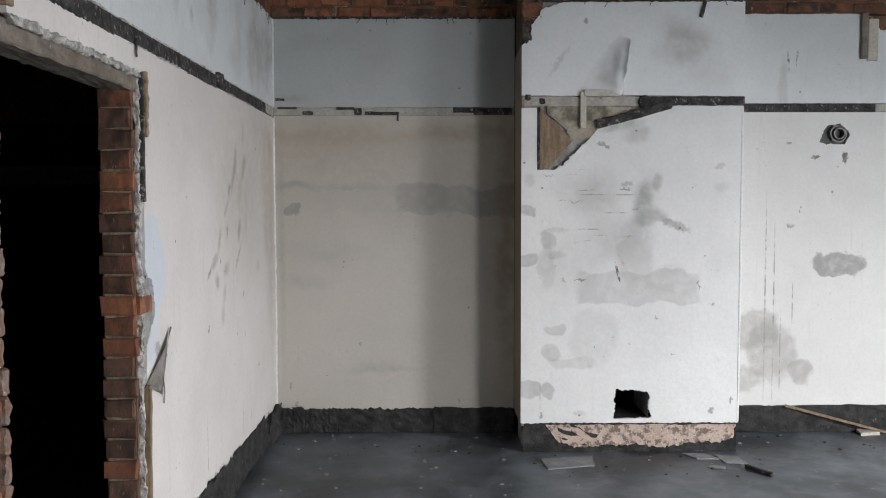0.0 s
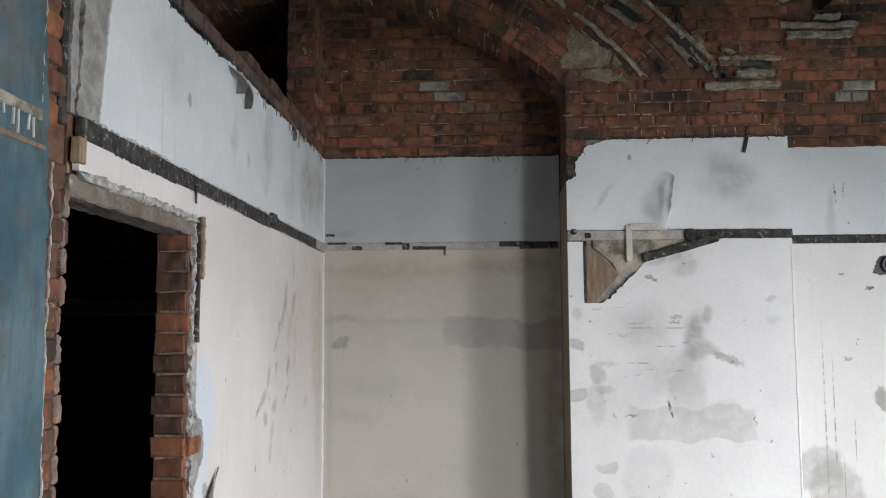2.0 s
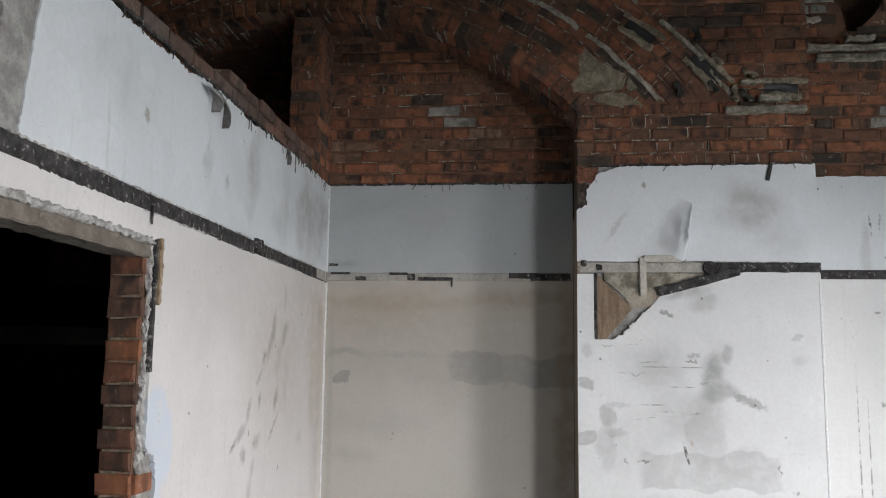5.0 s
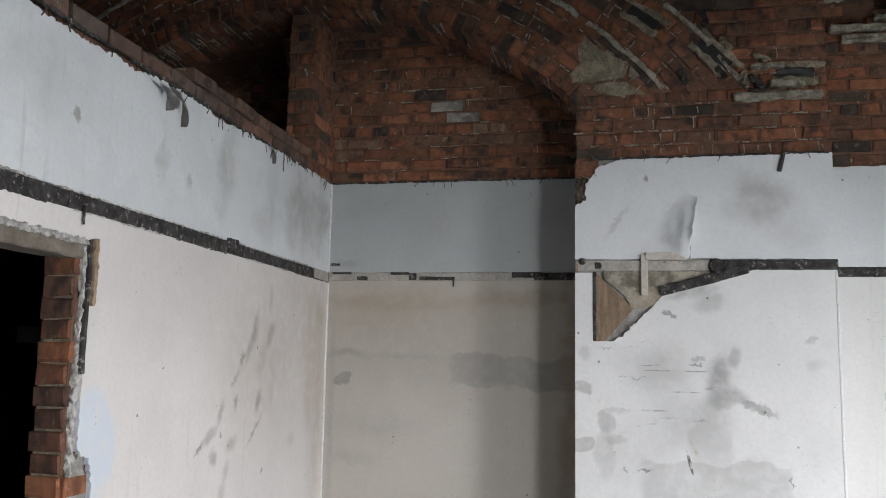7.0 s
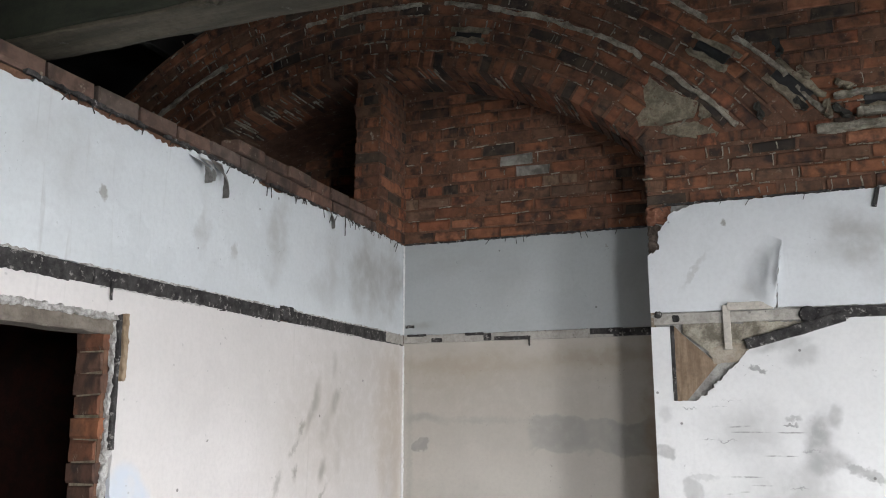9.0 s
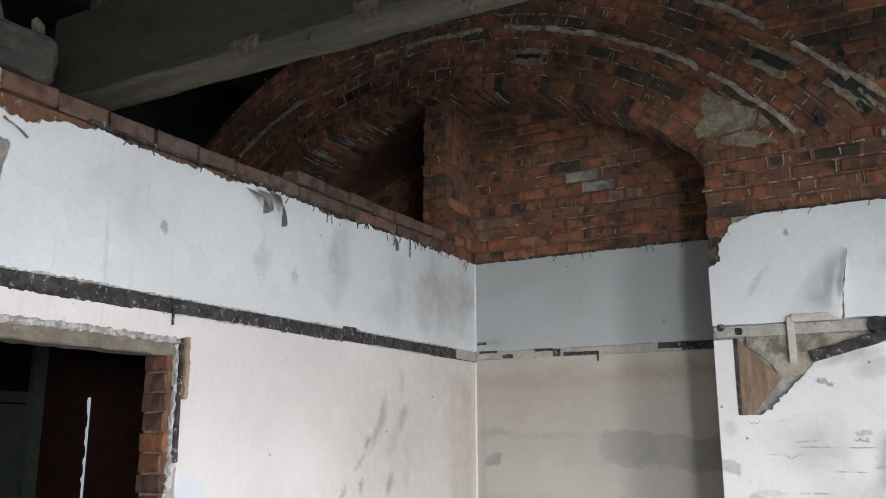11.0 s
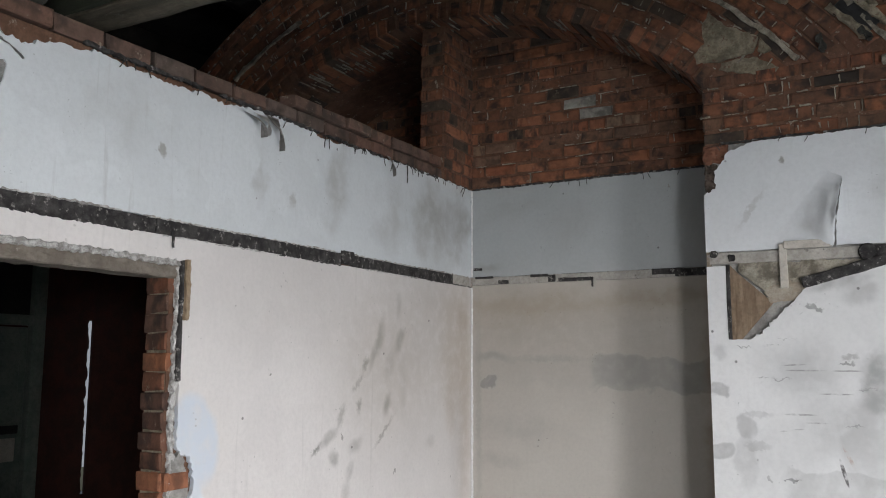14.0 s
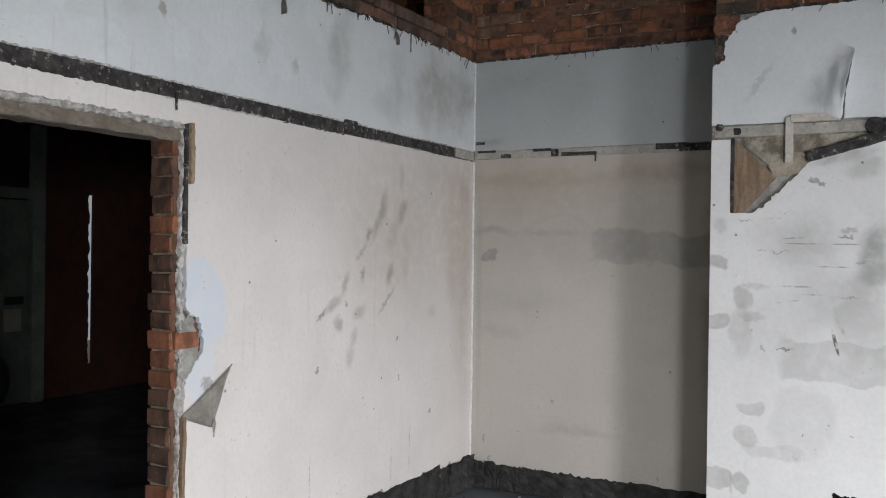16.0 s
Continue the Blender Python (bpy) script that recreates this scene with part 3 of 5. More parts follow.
def sheet(name, outline, place, thick, mat, parent=None, label="", holes=()):
    """A slab of plaster with a free outline and holes through it."""
    from mathutils import geometry
    loops = [outline, *holes]
    tri = geometry.tessellate_polygon([[Vector((u, v, 0)) for u, v in l] for l in loops])
    flat = [p for l in loops for p in l]
    bm = bmesh.new()
    f = [bm.verts.new(place(u, v, 0)) for u, v in flat]
    k = [bm.verts.new(place(u, v, thick)) for u, v in flat]
    for a, b, c in tri:
        for s in (f, k):
            try: bm.faces.new((s[a], s[b], s[c]))
            except ValueError: pass
    i = 0
    for l in loops:
        n = len(l)
        for j in range(n):
            a, b = i + j, i + (j + 1) % n
            bm.faces.new((f[a], f[b], k[b], k[a]))
        i += n
    return part(name, bm, mat, parent, label)


def rect(u0, v0, u1, v1, amps=(0, 0, 0, 0), seed=1, step=0.03):
    """amps: roughness of bottom, end, top and start edge."""
    return ragged([(u0, v0, amps[0]), (u1, v0, amps[1]), (u1, v1, amps[2]), (u0, v1, amps[3])], step, seed)


# one brick, length along x, front towards -y, chamfered and a little uneven; four versions share the wall
def brick_mesh(seed):
    rnd = random.Random(seed)
    L, H, D, c = 0.215, 0.066, 0.10, 0.008
    vs, j = [], lambda s: rnd.uniform(-s, s)
    for y, inset in ((D, 0), (c, 0), (0, c), ):
        for sx, sz in ((-1, -1), (1, -1), (1, 1), (-1, 1)):
            vs.append((sx * (L / 2 - inset) + j(0.006), y + (j(0.0022) if y < D else 0), sz * (H / 2 - inset) + j(0.0045)))
    fs = []
    for r in (0, 4):
        for i in range(4):
            a, b = r + i, r + (i + 1) % 4
            fs.append((a, b, b + 4, a + 4))
    fs += [(8, 9, 10, 11), (3, 2, 1, 0)]
    bm = bmesh.new()
    v = [bm.verts.new(p) for p in vs]
    for f in fs: bm.faces.new([v[i] for i in f])
    bmesh.ops.recalc_face_normals(bm, faces=bm.faces)
    me = bpy.data.meshes.new("brick")
    bm.to_mesh(me)
    bm.free()
    return me


BRICKS = {}
def brick(mat, m, parent, length=0.215, height=0.065, depth=0.10):
    if mat.name not in BRICKS:
        BRICKS[mat.name] = [brick_mesh(i + 17 * len(BRICKS)) for i in range(5)]
        for me in BRICKS[mat.name]: me.materials.append(mat)
    ob = new("brick", BRNG.choice(BRICKS[mat.name]))
    ob.parent = parent
    ob.matrix_basis = m @ Matrix.Diagonal((length / 0.215, depth / 0.10, height / 0.065, 1))
    return ob


BRNG = random.Random(5)
COURSE, JOINT = 0.078, 0.011


def courses(parent, u0, u1, z0, z1, d, facing, inside, mat, headers=5, skip=lambda u, z: False, other=lambda u, z: None):
    """Horizontal courses on a wall: facing 'y' looks towards -y at y = d, 'x' towards +x at x = d."""
    row = 0
    z = z0
    while z + COURSE <= z1 + 0.03:
        head = row % headers == headers - 1
        ln = 0.1025 if head else 0.215
        u = u0 - (0.056 if head else (0.113 if row % 2 else 0.0))
        while u < u1 - 0.02:
            a, b = max(u, u0), min(u + ln, u1)
            c, zc = (a + b) / 2, z + COURSE / 2
            if b - a > 0.035 and inside(c, zc) and not skip(c, zc):
                out = BRNG.uniform(-0.009, 0.007)
                m = (pose(c, d + out, zc, BRNG.uniform(-1, 1), BRNG.uniform(-0.8, 0.8), BRNG.uniform(-1, 1)) if facing == "y"
                     else pose(d - out, c, zc, 0, BRNG.uniform(-1, 1), 90 + BRNG.uniform(-1, 1)))
                brick(other(c, zc) or mat, m, parent, b - a, 0.065 + BRNG.uniform(-0.003, 0.003))
            u += ln + JOINT
        z += COURSE
        row += 1


# ---- the shell ----
ground = setting(part("floor", box_bm((-7, ROOM_Y - 0.3, -0.2), (ROOM_X + 0.3, 4, 0)), M_FLOOR), "dark grey worn screed floor with dust", "floor")
# Roof slab is added, mostly out of view, to keep the upper space dark.
roof = setting(part("ceiling", box_bm((-7, ROOM_Y - 0.3, ROOF_Z), (ROOM_X + 0.3, 4, ROOF_Z + 0.2)), M_ROOF), "added dark roof slab, mostly out of view", "ceiling")
def opening(w): return [(w[0] - w[1] / 2, w[2]), (w[0] + w[1] / 2, w[2]), (w[0] + w[1] / 2, w[3]), (w[0] - w[1] / 2, w[3])]
# Both walls are out of view; their white is chosen to fill the shadows.
setting(sheet("wall_south", rect(-7, 0, ROOM_X + 0.3, ROOF_Z), on_y(ROOM_Y - 0.3), 0.3, M_SHELL, holes=[opening(REAR_WINDOW)]), "unseen end wall with a window, white to bounce light")
setting(sheet("wall_east", rect(ROOM_Y, 0, 4, ROOF_Z), on_x(ROOM_X + 0.3), 0.3, M_SHELL, holes=[opening(SIDE_WINDOW)]), "unseen side wall with a window, white to bounce light")
for i, (w, place) in enumerate(((SIDE_WINDOW, on_x(ROOM_X + 0.22)), (REAR_WINDOW, on_y(ROOM_Y - 0.22)))):
    o = opening(w)
    f = [(u + (0.06 if k in (0, 3) else -0.06), v + (0.06 if k < 2 else -0.06)) for k, (u, v) in enumerate(o)]
    mid, zc = w[0], (w[2] + w[3]) / 2
    panes = [[(a, p), (b, p), (b, q), (a, q)] for a, b in ((f[0][0], mid - 0.02), (mid + 0.02, f[1][0])) for p, q in ((f[0][1], zc - 0.02), (zc + 0.02, f[2][1]))]
    setting(sheet("window_%d" % (i + 1), o, place, 0.05, M_GREEN, holes=panes), "painted timber window frame in the wall", "window")
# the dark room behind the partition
# South wall is unseen, added to shut light out of this room.
setting(part("wall_south_dark", box_bm((-7, -5.6, 0), (-0.14, -5.4, ROOF_Z)), M_DARKWALL), "unseen brick wall added to close off the unlit room")
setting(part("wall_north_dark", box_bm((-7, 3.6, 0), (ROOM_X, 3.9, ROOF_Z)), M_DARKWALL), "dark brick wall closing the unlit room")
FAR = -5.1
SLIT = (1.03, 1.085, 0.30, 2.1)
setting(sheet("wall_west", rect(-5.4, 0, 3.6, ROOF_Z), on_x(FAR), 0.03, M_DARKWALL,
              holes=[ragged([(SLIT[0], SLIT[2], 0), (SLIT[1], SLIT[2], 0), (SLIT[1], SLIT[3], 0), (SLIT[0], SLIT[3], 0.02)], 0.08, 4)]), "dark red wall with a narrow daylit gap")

# ---- the partition with its doorway ----
T = 0.02                                   # plaster thickness
DOOR_Y0, DOOR_Y1, DOOR_Z = -3.60, -2.632, 2.012
WTOP = 2.835
bm = box_bm((-0.142, DOOR_Y1 + 0.007, 0), (-T - 0.006, 0.0, WTOP))
box_bm((-0.128, DOOR_Y0 + 0.001, 2.077), (-T - 0.006, DOOR_Y1 + 0.006, WTOP), bm=bm)
box_bm((-0.13, ROOM_Y, 0), (-T - 0.006, DOOR_Y0 - 0.012, WTOP + 0.001), bm=bm)
box_bm((-0.128, ROOM_Y, WTOP + 0.002), (-T - 0.007, DOOR_Y0 - 0.15, WTOP + 0.5), bm=bm)
wall_left = setting(part("wall_left", bm, M_MORTAR), "half-brick partition with plaster broken away round a doorway")
X0 = on_x(0.0)
low = ragged([(-2.575, 0.235, 0.03), (-1.2, 0.235, 0.03), (-0.25, 0.205, 0.03), (0.0, 0.19, 0), (0.0, 2.177, 0), (-3.57, 2.177, 0.004), (-3.575, 2.088, 0.006),
              (-2.62, 2.078, 0.004), (-2.575, 2.085, 0.004), (-2.578, 1.45, 0.012), (-2.57, 1.33, 0.02), (-2.49, 1.27, 0.015), (-2.48, 1.16, 0.012), (-2.58, 1.05, 0.012)], 0.035, 3)
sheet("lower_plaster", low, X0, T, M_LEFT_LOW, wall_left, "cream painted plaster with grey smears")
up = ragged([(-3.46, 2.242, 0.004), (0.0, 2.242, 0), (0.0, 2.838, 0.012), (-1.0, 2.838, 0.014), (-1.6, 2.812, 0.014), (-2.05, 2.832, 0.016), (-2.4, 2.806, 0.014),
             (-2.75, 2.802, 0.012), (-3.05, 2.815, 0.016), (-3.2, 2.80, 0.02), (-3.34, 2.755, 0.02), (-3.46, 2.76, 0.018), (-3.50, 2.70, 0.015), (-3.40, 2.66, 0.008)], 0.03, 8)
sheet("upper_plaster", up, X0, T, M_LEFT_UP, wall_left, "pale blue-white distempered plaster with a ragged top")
sheet("undercoat", ragged([(-3.578, 2.242, 0.012), (-3.40, 2.242, 0.004), (-3.37, 2.67, 0.01), (-3.43, 2.78, 0.01), (-3.55, 2.75, 0.012), (-3.565, 2.5, 0.012)], 0.03, 5), on_x(-0.006), 0.016, M_RENDER, wall_left, "grey scraped undercoat")
# picture rail ground: blackened timber let into the plaster, in lengths
for i, (a, b) in enumerate(((-3.57, -2.74), (-2.735, -1.50), (-1.40, -0.28))):
    part("rail_batten", box_bm((-T, a, 2.178), (0.004, b, 2.238), 0.002, 0.004, 80, seed=i), M_CHAR, wall_left, "blackened timber batten")
part("rail_block", box_bm((-T, -1.50, 2.184), (0.022, -1.402, 2.252), 0.003, 0.004, 3), M_CHAR, wall_left, "charred timber block")
part("rail_batten", box_bm((-T, -0.278, 2.178), (0.002, -0.002, 2.238), 0.003, 0.003, 10), M_BATTEN, wall_left, "dirty white batten stub")
for k, (a, b) in enumerate(((-3.5, -2.9), (-2.8, -2.15), (-2.1, -1.55), (-1.38, -0.75), (-0.7, -0.02))):
    part("rail_crumbs", box_bm((-0.012, a, 2.2375), (0.0035, b, 2.2445), 0.001, 0.008, 90, seed=k), M_CRUMB, wall_left, "crumbling pale plaster edge")
    part("rail_crumbs", box_bm((-0.012, a + 0.1, 2.173), (0.003, b + 0.05 if k < 4 else b, 2.1795), 0.001, 0.007, 90, seed=k + 7), M_CRUMB if k % 2 else M_CHAR, wall_left, "crumbling plaster edge")
# lintel, jamb timber and the worn blue wall
part("lintel", box_bm((-0.13, DOOR_Y0 + 0.002, DOOR_Z), (-0.008, DOOR_Y1 + 0.04, 2.076), 0.006, 0.006, 24), M_LINTEL, wall_left, "dusty timber door lintel")
part("lintel_edge", box_bm((-0.016, DOOR_Y0 + 0.03, 2.064), (0.008, DOOR_Y1 + 0.03, 2.086), 0.003, 0.012, 110, seed=4), M_CRUMB, wall_left, "crumbling white plaster edge")
part("jamb_lath", box_bm((-0.01, -2.576, 1.845), (0.018, -2.552, 2.088), 0.003, 0.007, 14), M_PINE, wall_left, "split bare pine lath")
part("jamb_fillet", box_bm((-0.03, -2.598, 1.60), (0.010, -2.580, 2.085), 0.003, 0.004, 12), M_CHAR, wall_left, "dark timber fillet")
part("jamb_fillet", box_bm((-0.03, -2.600, 0.0), (0.016, -2.582, 0.90), 0.003, 0.006, 20, seed=9), M_BROWN, wall_left, "brown timber jamb lining edge")
part("end_block", box_bm((-0.015, -3.60, 2.105), (0.012, -3.555, 2.177), 0.003, 0.003), M_PINE, wall_left, "sawn timber rail end")
part("jamb_mortar", box_bm((-0.028, -2.608, 0.3), (-0.004, -2.584, 2.06), 0.003, 0.014, 120), M_CRUMB, wall_left, "ragged lime mortar edge")
sheet("render_patch", ragged([(-2.60, 1.28, 0.012), (-2.60, 1.02, 0.01), (-2.55, 1.0, 0.01), (-2.515, 1.08, 0.01), (-2.50, 1.2, 0.012), (-2.54, 1.33, 0.01)], 0.03, 6), on_x(-0.004), 0.02, M_RENDER, wall_left, "grey mortar patch at the jamb")
blue = sheet("blue_wall", ragged([(ROOM_Y, 0, 0), (-3.70, 0, 0.012), (-3.735, 1.7, 0.012), (-3.745, 2.1, 0.012), (-3.775, 2.4, 0.010), (-3.79, 3.3, 0), (ROOM_Y, 3.3, 0)], 0.05, 12), on_x(0.004), 0.03, M_BLUE, wall_left, "flaking blue paint over orange and pink coats")
part("paint_ridge", box_bm((0.003, -6.5, 2.172), (0.012, -3.79, 2.20), 0.003, 0.004, 50), M_LIME, wall_left, "crusty paint ridge")
part("paint_ridge", box_bm((0.003, -6.5, 2.10), (0.009, -3.77, 2.115), 0.002, 0.004, 50), M_BROWN, wall_left, "crusty paint ridge")
drip = random.Random(21)
for k in range(13):
    y, ln = -3.82 - 0.035 * k + drip.uniform(-0.012, 0.012), drip.uniform(0.015, 0.075)
    part("paint_drip", box_bm((0.003, y - 0.0025, 2.178 - ln), (0.010, y + 0.0025, 2.178), 0.0015, 0.002, 3, seed=k), M_PAPER, wall_left, "cream paint drip")
part("paint_edge", box_bm((0.000, -3.728, 0.0), (0.0055, -3.723, 2.08), 0.001, 0.006, 160, seed=3), M_CRUMB, wall_left, "broken pale paint edge")
part("paint_edge", box_bm((0.000, -3.786, 2.22), (0.0055, -3.780, 3.0), 0.001, 0.005, 90, seed=5), M_CRUMB, wall_left, "broken pale paint edge")
sheet("plaster_edge", ragged([(-3.615, 2.24, 0.008), (-3.585, 2.24, 0.012), (-3.58, 2.62, 0.012), (-3.615, 2.62, 0.008)], 0.03, 14), on_x(-0.010), 0.014, M_RENDER, wall_left, "crumbling plaster edge")
sheet("plaster_edge", ragged([(-3.61, 2.62, 0.012), (-3.55, 2.60, 0.014), (-3.53, 2.70, 0.012), (-3.49, 2.76, 0.012), (-3.60, 2.80, 0.01)], 0.03, 15), on_x(-0.004), 0.018, M_PAPER, wall_left, "white plaster remnant")
part("conduit", box_bm((-0.03, -3.66, 2.2), (-0.012, -3.625, 2.86), 0.005, 0.006, 12), M_CHAR, wall_left, "dark vertical batten")
part("capping_mortar", box_bm((-0.10, -3.62, 2.836), (-0.014, -3.44, 2.92), 0.015, 0.012, 6), M_RENDER, wall_left, "grey mortar lump")

# torn paper and rags
def curl(name, pts, lift, parent, label, nu=10):
    """A curling flap: a triangle root a, root b, tip, in y and z on the partition, that lifts off towards the tip."""
    (a, b, c), place = pts
    bm = bmesh.new()
    rows = []
    for i in range(nu + 1):
        f = i / nu
        row = []
        for j in range(13):
            g = j / 12
            u = (a[0] * (1 - g) + b[0] * g) * (1 - f) + c[0] * f
            v = (a[1] * (1 - g) + b[1] * g) * (1 - f) + c[1] * f
            out = lift * math.sin(f * 2.4) * (0.6 + 0.5 * math.sin(g * 3.1 + f * 2)) + 0.004
            row.append(bm.verts.new(place(u + 0.006 * noise.noise(Vector((u, v, f)) * 20), v, -out)))
        rows.append(row)
    for r, s in zip(rows, rows[1:]):
        for j in range(12): bm.faces.new((r[j], r[j + 1], s[j + 1], s[j]))
    bmesh.ops.solidify(bm, geom=bm.faces[:], thickness=0.0025)
    return part(name, bm, M_PAPER if "pale" in label else M_PAPER_BUFF if "wallpaper" in label else M_PAPER_BACK, parent, label, True)


curl("paper_flap", (((-2.61, 0.90), (-2.43, 0.83), (-2.315, 1.085)), X0), 0.014, wall_left, "torn wallpaper flap, grey back showing")
curl("paper_flap", (((-2.44, 0.98), (-2.40, 0.84), (-2.42, 0.79)), X0), 0.012, wall_left, "pale curled paper")
curl("paper_flap", (((-2.27, 2.80), (-2.17, 2.79), (-2.15, 2.70)), X0), 0.06, wall_left, "dark torn paper")
curl("paper_flap", (((-2.20, 2.81), (-2.10, 2.81), (-2.12, 2.715)), X0), 0.05, wall_left, "pale torn paper")
curl("paper_flap", (((-2.12, 2.82), (-2.03, 2.82), (-2.02, 2.665)), X0), 0.05, wall_left, "dark torn paper")
curl("paper_flap", (((-1.08, 2.85), (-1.04, 2.85), (-1.01, 2.74)), X0), 0.03, wall_left, "dark torn paper")
curl("paper_flap", (((-3.44, 2.735), (-3.435, 2.745), (-3.35, 2.69)), X0), 0.02, wall_left, "dark splinter")
part("wire", box_bm((0.006, -0.86, 2.73), (0.010, -0.855, 2.85), 0, 0.003, 4, m=None), M_CHAR, wall_left, "hanging dark wire")
part("wire", box_bm((0.006, -2.655, 2.13), (0.012, -2.645, 2.20), 0, 0.003, 4), M_CHAR, wall_left, "hanging dark thread")

part("corner_bead", box_bm((-0.001, -0.014, 2.245), (0.009, -0.001, 2.83), 0.003, 0.004, 30), M_BEAD, wall_left, "thin pale crack filler in the corner")
part("corner_bead", box_bm((-0.001, -0.015, 0.2), (0.010, -0.001, 2.17), 0.003, 0.004, 80), M_BEAD, wall_left, "thin pale crack filler in the corner")

# ---- the end wall: alcove, chimney breast, second alcove ----
BX0, BX1, BY = 1.64, 3.03, -0.472
wall_alcove = setting(part("wall_alcove", box_bm((-0.13, T + 0.006, 0), (BX0, 0.35, 2.83)), M_MORTAR), "recessed end wall of the alcove with bare brick above")
sheet("lower_plaster", rect(0.0, 0.172, BX0 - 0.002, 2.186, (0.014, 0, 0, 0), 21), on_y(0), T, M_ALC_LOW, wall_alcove, "stained cream plaster with horizontal damp bands, darkened for alcove shade")
sheet("upper_plaster", rect(0.0, 2.24, BX0 - 0.002, 2.836, (0.003, 0, 0.006, 0), 22), on_y(0), T, M_ALC_UP, wall_alcove, "pale blue-white distempered plaster, darkened for alcove shade")
part("rail_ground", box_bm((0.002, -0.001, 2.187), (BX0 - 0.002, T, 2.239), 0.002, 0.002, 60), M_BATTEN, wall_alcove, "dirty plaster strip left by the picture rail")
for a, b, z0, z1 in ((0.20, 0.27, 2.19, 2.215), (0.55, 0.60, 2.19, 2.235), (0.62, 0.84, 2.19, 2.212), (0.84, 0.85, 2.15, 2.21), (1.22, 1.42, 2.205, 2.24), (1.36, 1.41, 2.19, 2.22), (1.42, 1.62, 2.19, 2.235),
                     (0.43, 0.55, 2.226, 2.242), (0.03, 0.16, 2.228, 2.242), (0.015, 0.075, 2.285, 2.303)):
    part("rail_remnant", box_bm((a, -0.010, z0), (b, 0.004, z1), 0.003, 0.004, 4, seed=a), M_CHAR, wall_alcove, "blackened timber remnant")
for a, b in ((0.0, 0.19), (0.19, 0.42), (0.42, 1.08), (1.08, BX0)):
    part("skirting_ground", box_bm((a + 0.002, -0.012 + 0.02 * BRNG.random(), 0.0), (b, 0.02, 0.168 + 0.02 * BRNG.random()), 0.006, 0.014, 12, seed=a * 9), M_BASE, wall_alcove, "blackened rough wall base")
part("skirting_ground", box_bm((-0.02, -2.5, 0), (0.002, -0.3, 0.225), 0.006, 0.02, 40), M_BASE, wall_left, "blackened rough wall base")
part("skirting_ground", box_bm((-0.02, -0.31, 0), (0.03, 0.0, 0.205), 0.008, 0.03, 8), M_BASE, wall_left, "broken black wall base")

breast = setting(sheet("chimney_breast", [(BX0 + T + 0.004, 0.0), (BX1 - T, 0.0), (BX1 - T, 2.84), (BX0 + T + 0.004, 2.84)], on_y(BY + T + 0.004), 0.40, M_RENDER,
                       holes=[[(2.24, 0.215), (2.46, 0.215), (2.46, 0.40), (2.24, 0.40)]]), "plastered chimney breast with torn plaster", "chimney breast")
Y1 = on_y(BY)
lower = ragged([(BX0, 0.19, 0.006), (BX1, 0.19, 0), (BX1, 2.198, 0.004), (2.60, 2.198, 0.006), (2.32, 2.125, 0.012), (2.13, 2.07, 0.012), (2.05, 1.98, 0.016), (1.93, 1.86, 0.016), (1.85, 1.80, 0.004),
                (1.747, 1.80, 0), (1.747, 2.185, 0), (BX0, 2.185, 0)], 0.03, 31)
hole = ragged([(2.235, 0.215, 0.006), (2.465, 0.222, 0.014), (2.455, 0.385, 0.012), (2.24, 0.41, 0.014)], 0.02, 32)
sheet("lower_plaster", lower, Y1, T, M_BRE_LOW, breast, "white plaster with grey damp patches and scratches", holes=[hole])
upper = ragged([(BX0, 2.262, 0.003), (2.255, 2.258, 0.003), (2.27, 2.42, 0.006), (2.31, 2.59, 0.003), (2.318, 2.60, 0.004), (2.285, 2.42, 0.006), (2.272, 2.262, 0.004), (BX1, 2.256, 0), (BX1, 2.842, 0.006),
                (1.90, 2.838, 0.012), (1.78, 2.80, 0.016), (1.70, 2.70, 0.014), (1.70, 2.60, 0.012), (BX0, 2.57, 0)], 0.03, 33)
sheet("upper_plaster", upper, Y1, T, M_BRE_UP, breast, "pale blue-white distemper torn at the corner")
part("side_plaster", box_bm((BX0, BY + 0.002, 0.17), (BX0 + T, -0.001, 2.575), 0.003), M_SIDE, breast, "brown side of the breast, darkened for shade")
for k, (x1, z0, z1) in enumerate(((1.70, 2.578, 2.65), (1.71, 2.655, 2.735), (1.775, 2.74, 2.835))):
    part("bared_brick", box_bm((BX0 + 0.004, BY + 0.006, z0), (x1, BY + 0.05, z1), 0.006, 0.014, 5, seed=k), M_JAMB if k == 2 else M_BARED, breast, "dark broken brickwork under lost plaster")
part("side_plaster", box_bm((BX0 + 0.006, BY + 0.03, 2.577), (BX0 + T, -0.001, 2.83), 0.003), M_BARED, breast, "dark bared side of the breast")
part("corner_bead", box_bm((BX1 - 0.010, BY - 0.003, 0.2), (BX1 + 0.003, BY + 0.012, 2.19), 0.002, 0.0015, 40), M_BEAD, breast, "bright white plaster arris")
part("side_plaster", box_bm((BX1 - T, BY + T + 0.002, 0.17), (BX1, -0.001, 2.84), 0.003), M_RIG_LOW, breast)
part("rail_batten", box_bm((2.40, BY - 0.006, 2.200), (BX1 + 0.006, BY + T, 2.254), 0.003, 0.004, 30), M_CHAR, breast, "blackened timber batten")
part("rail_ground", box_bm((BX0 + 0.002, BY + 0.002, 2.196), (2.40, BY + T, 2.252), 0.002, 0.003, 30), M_BATTEN, breast, "dirty white rail strip with knots")
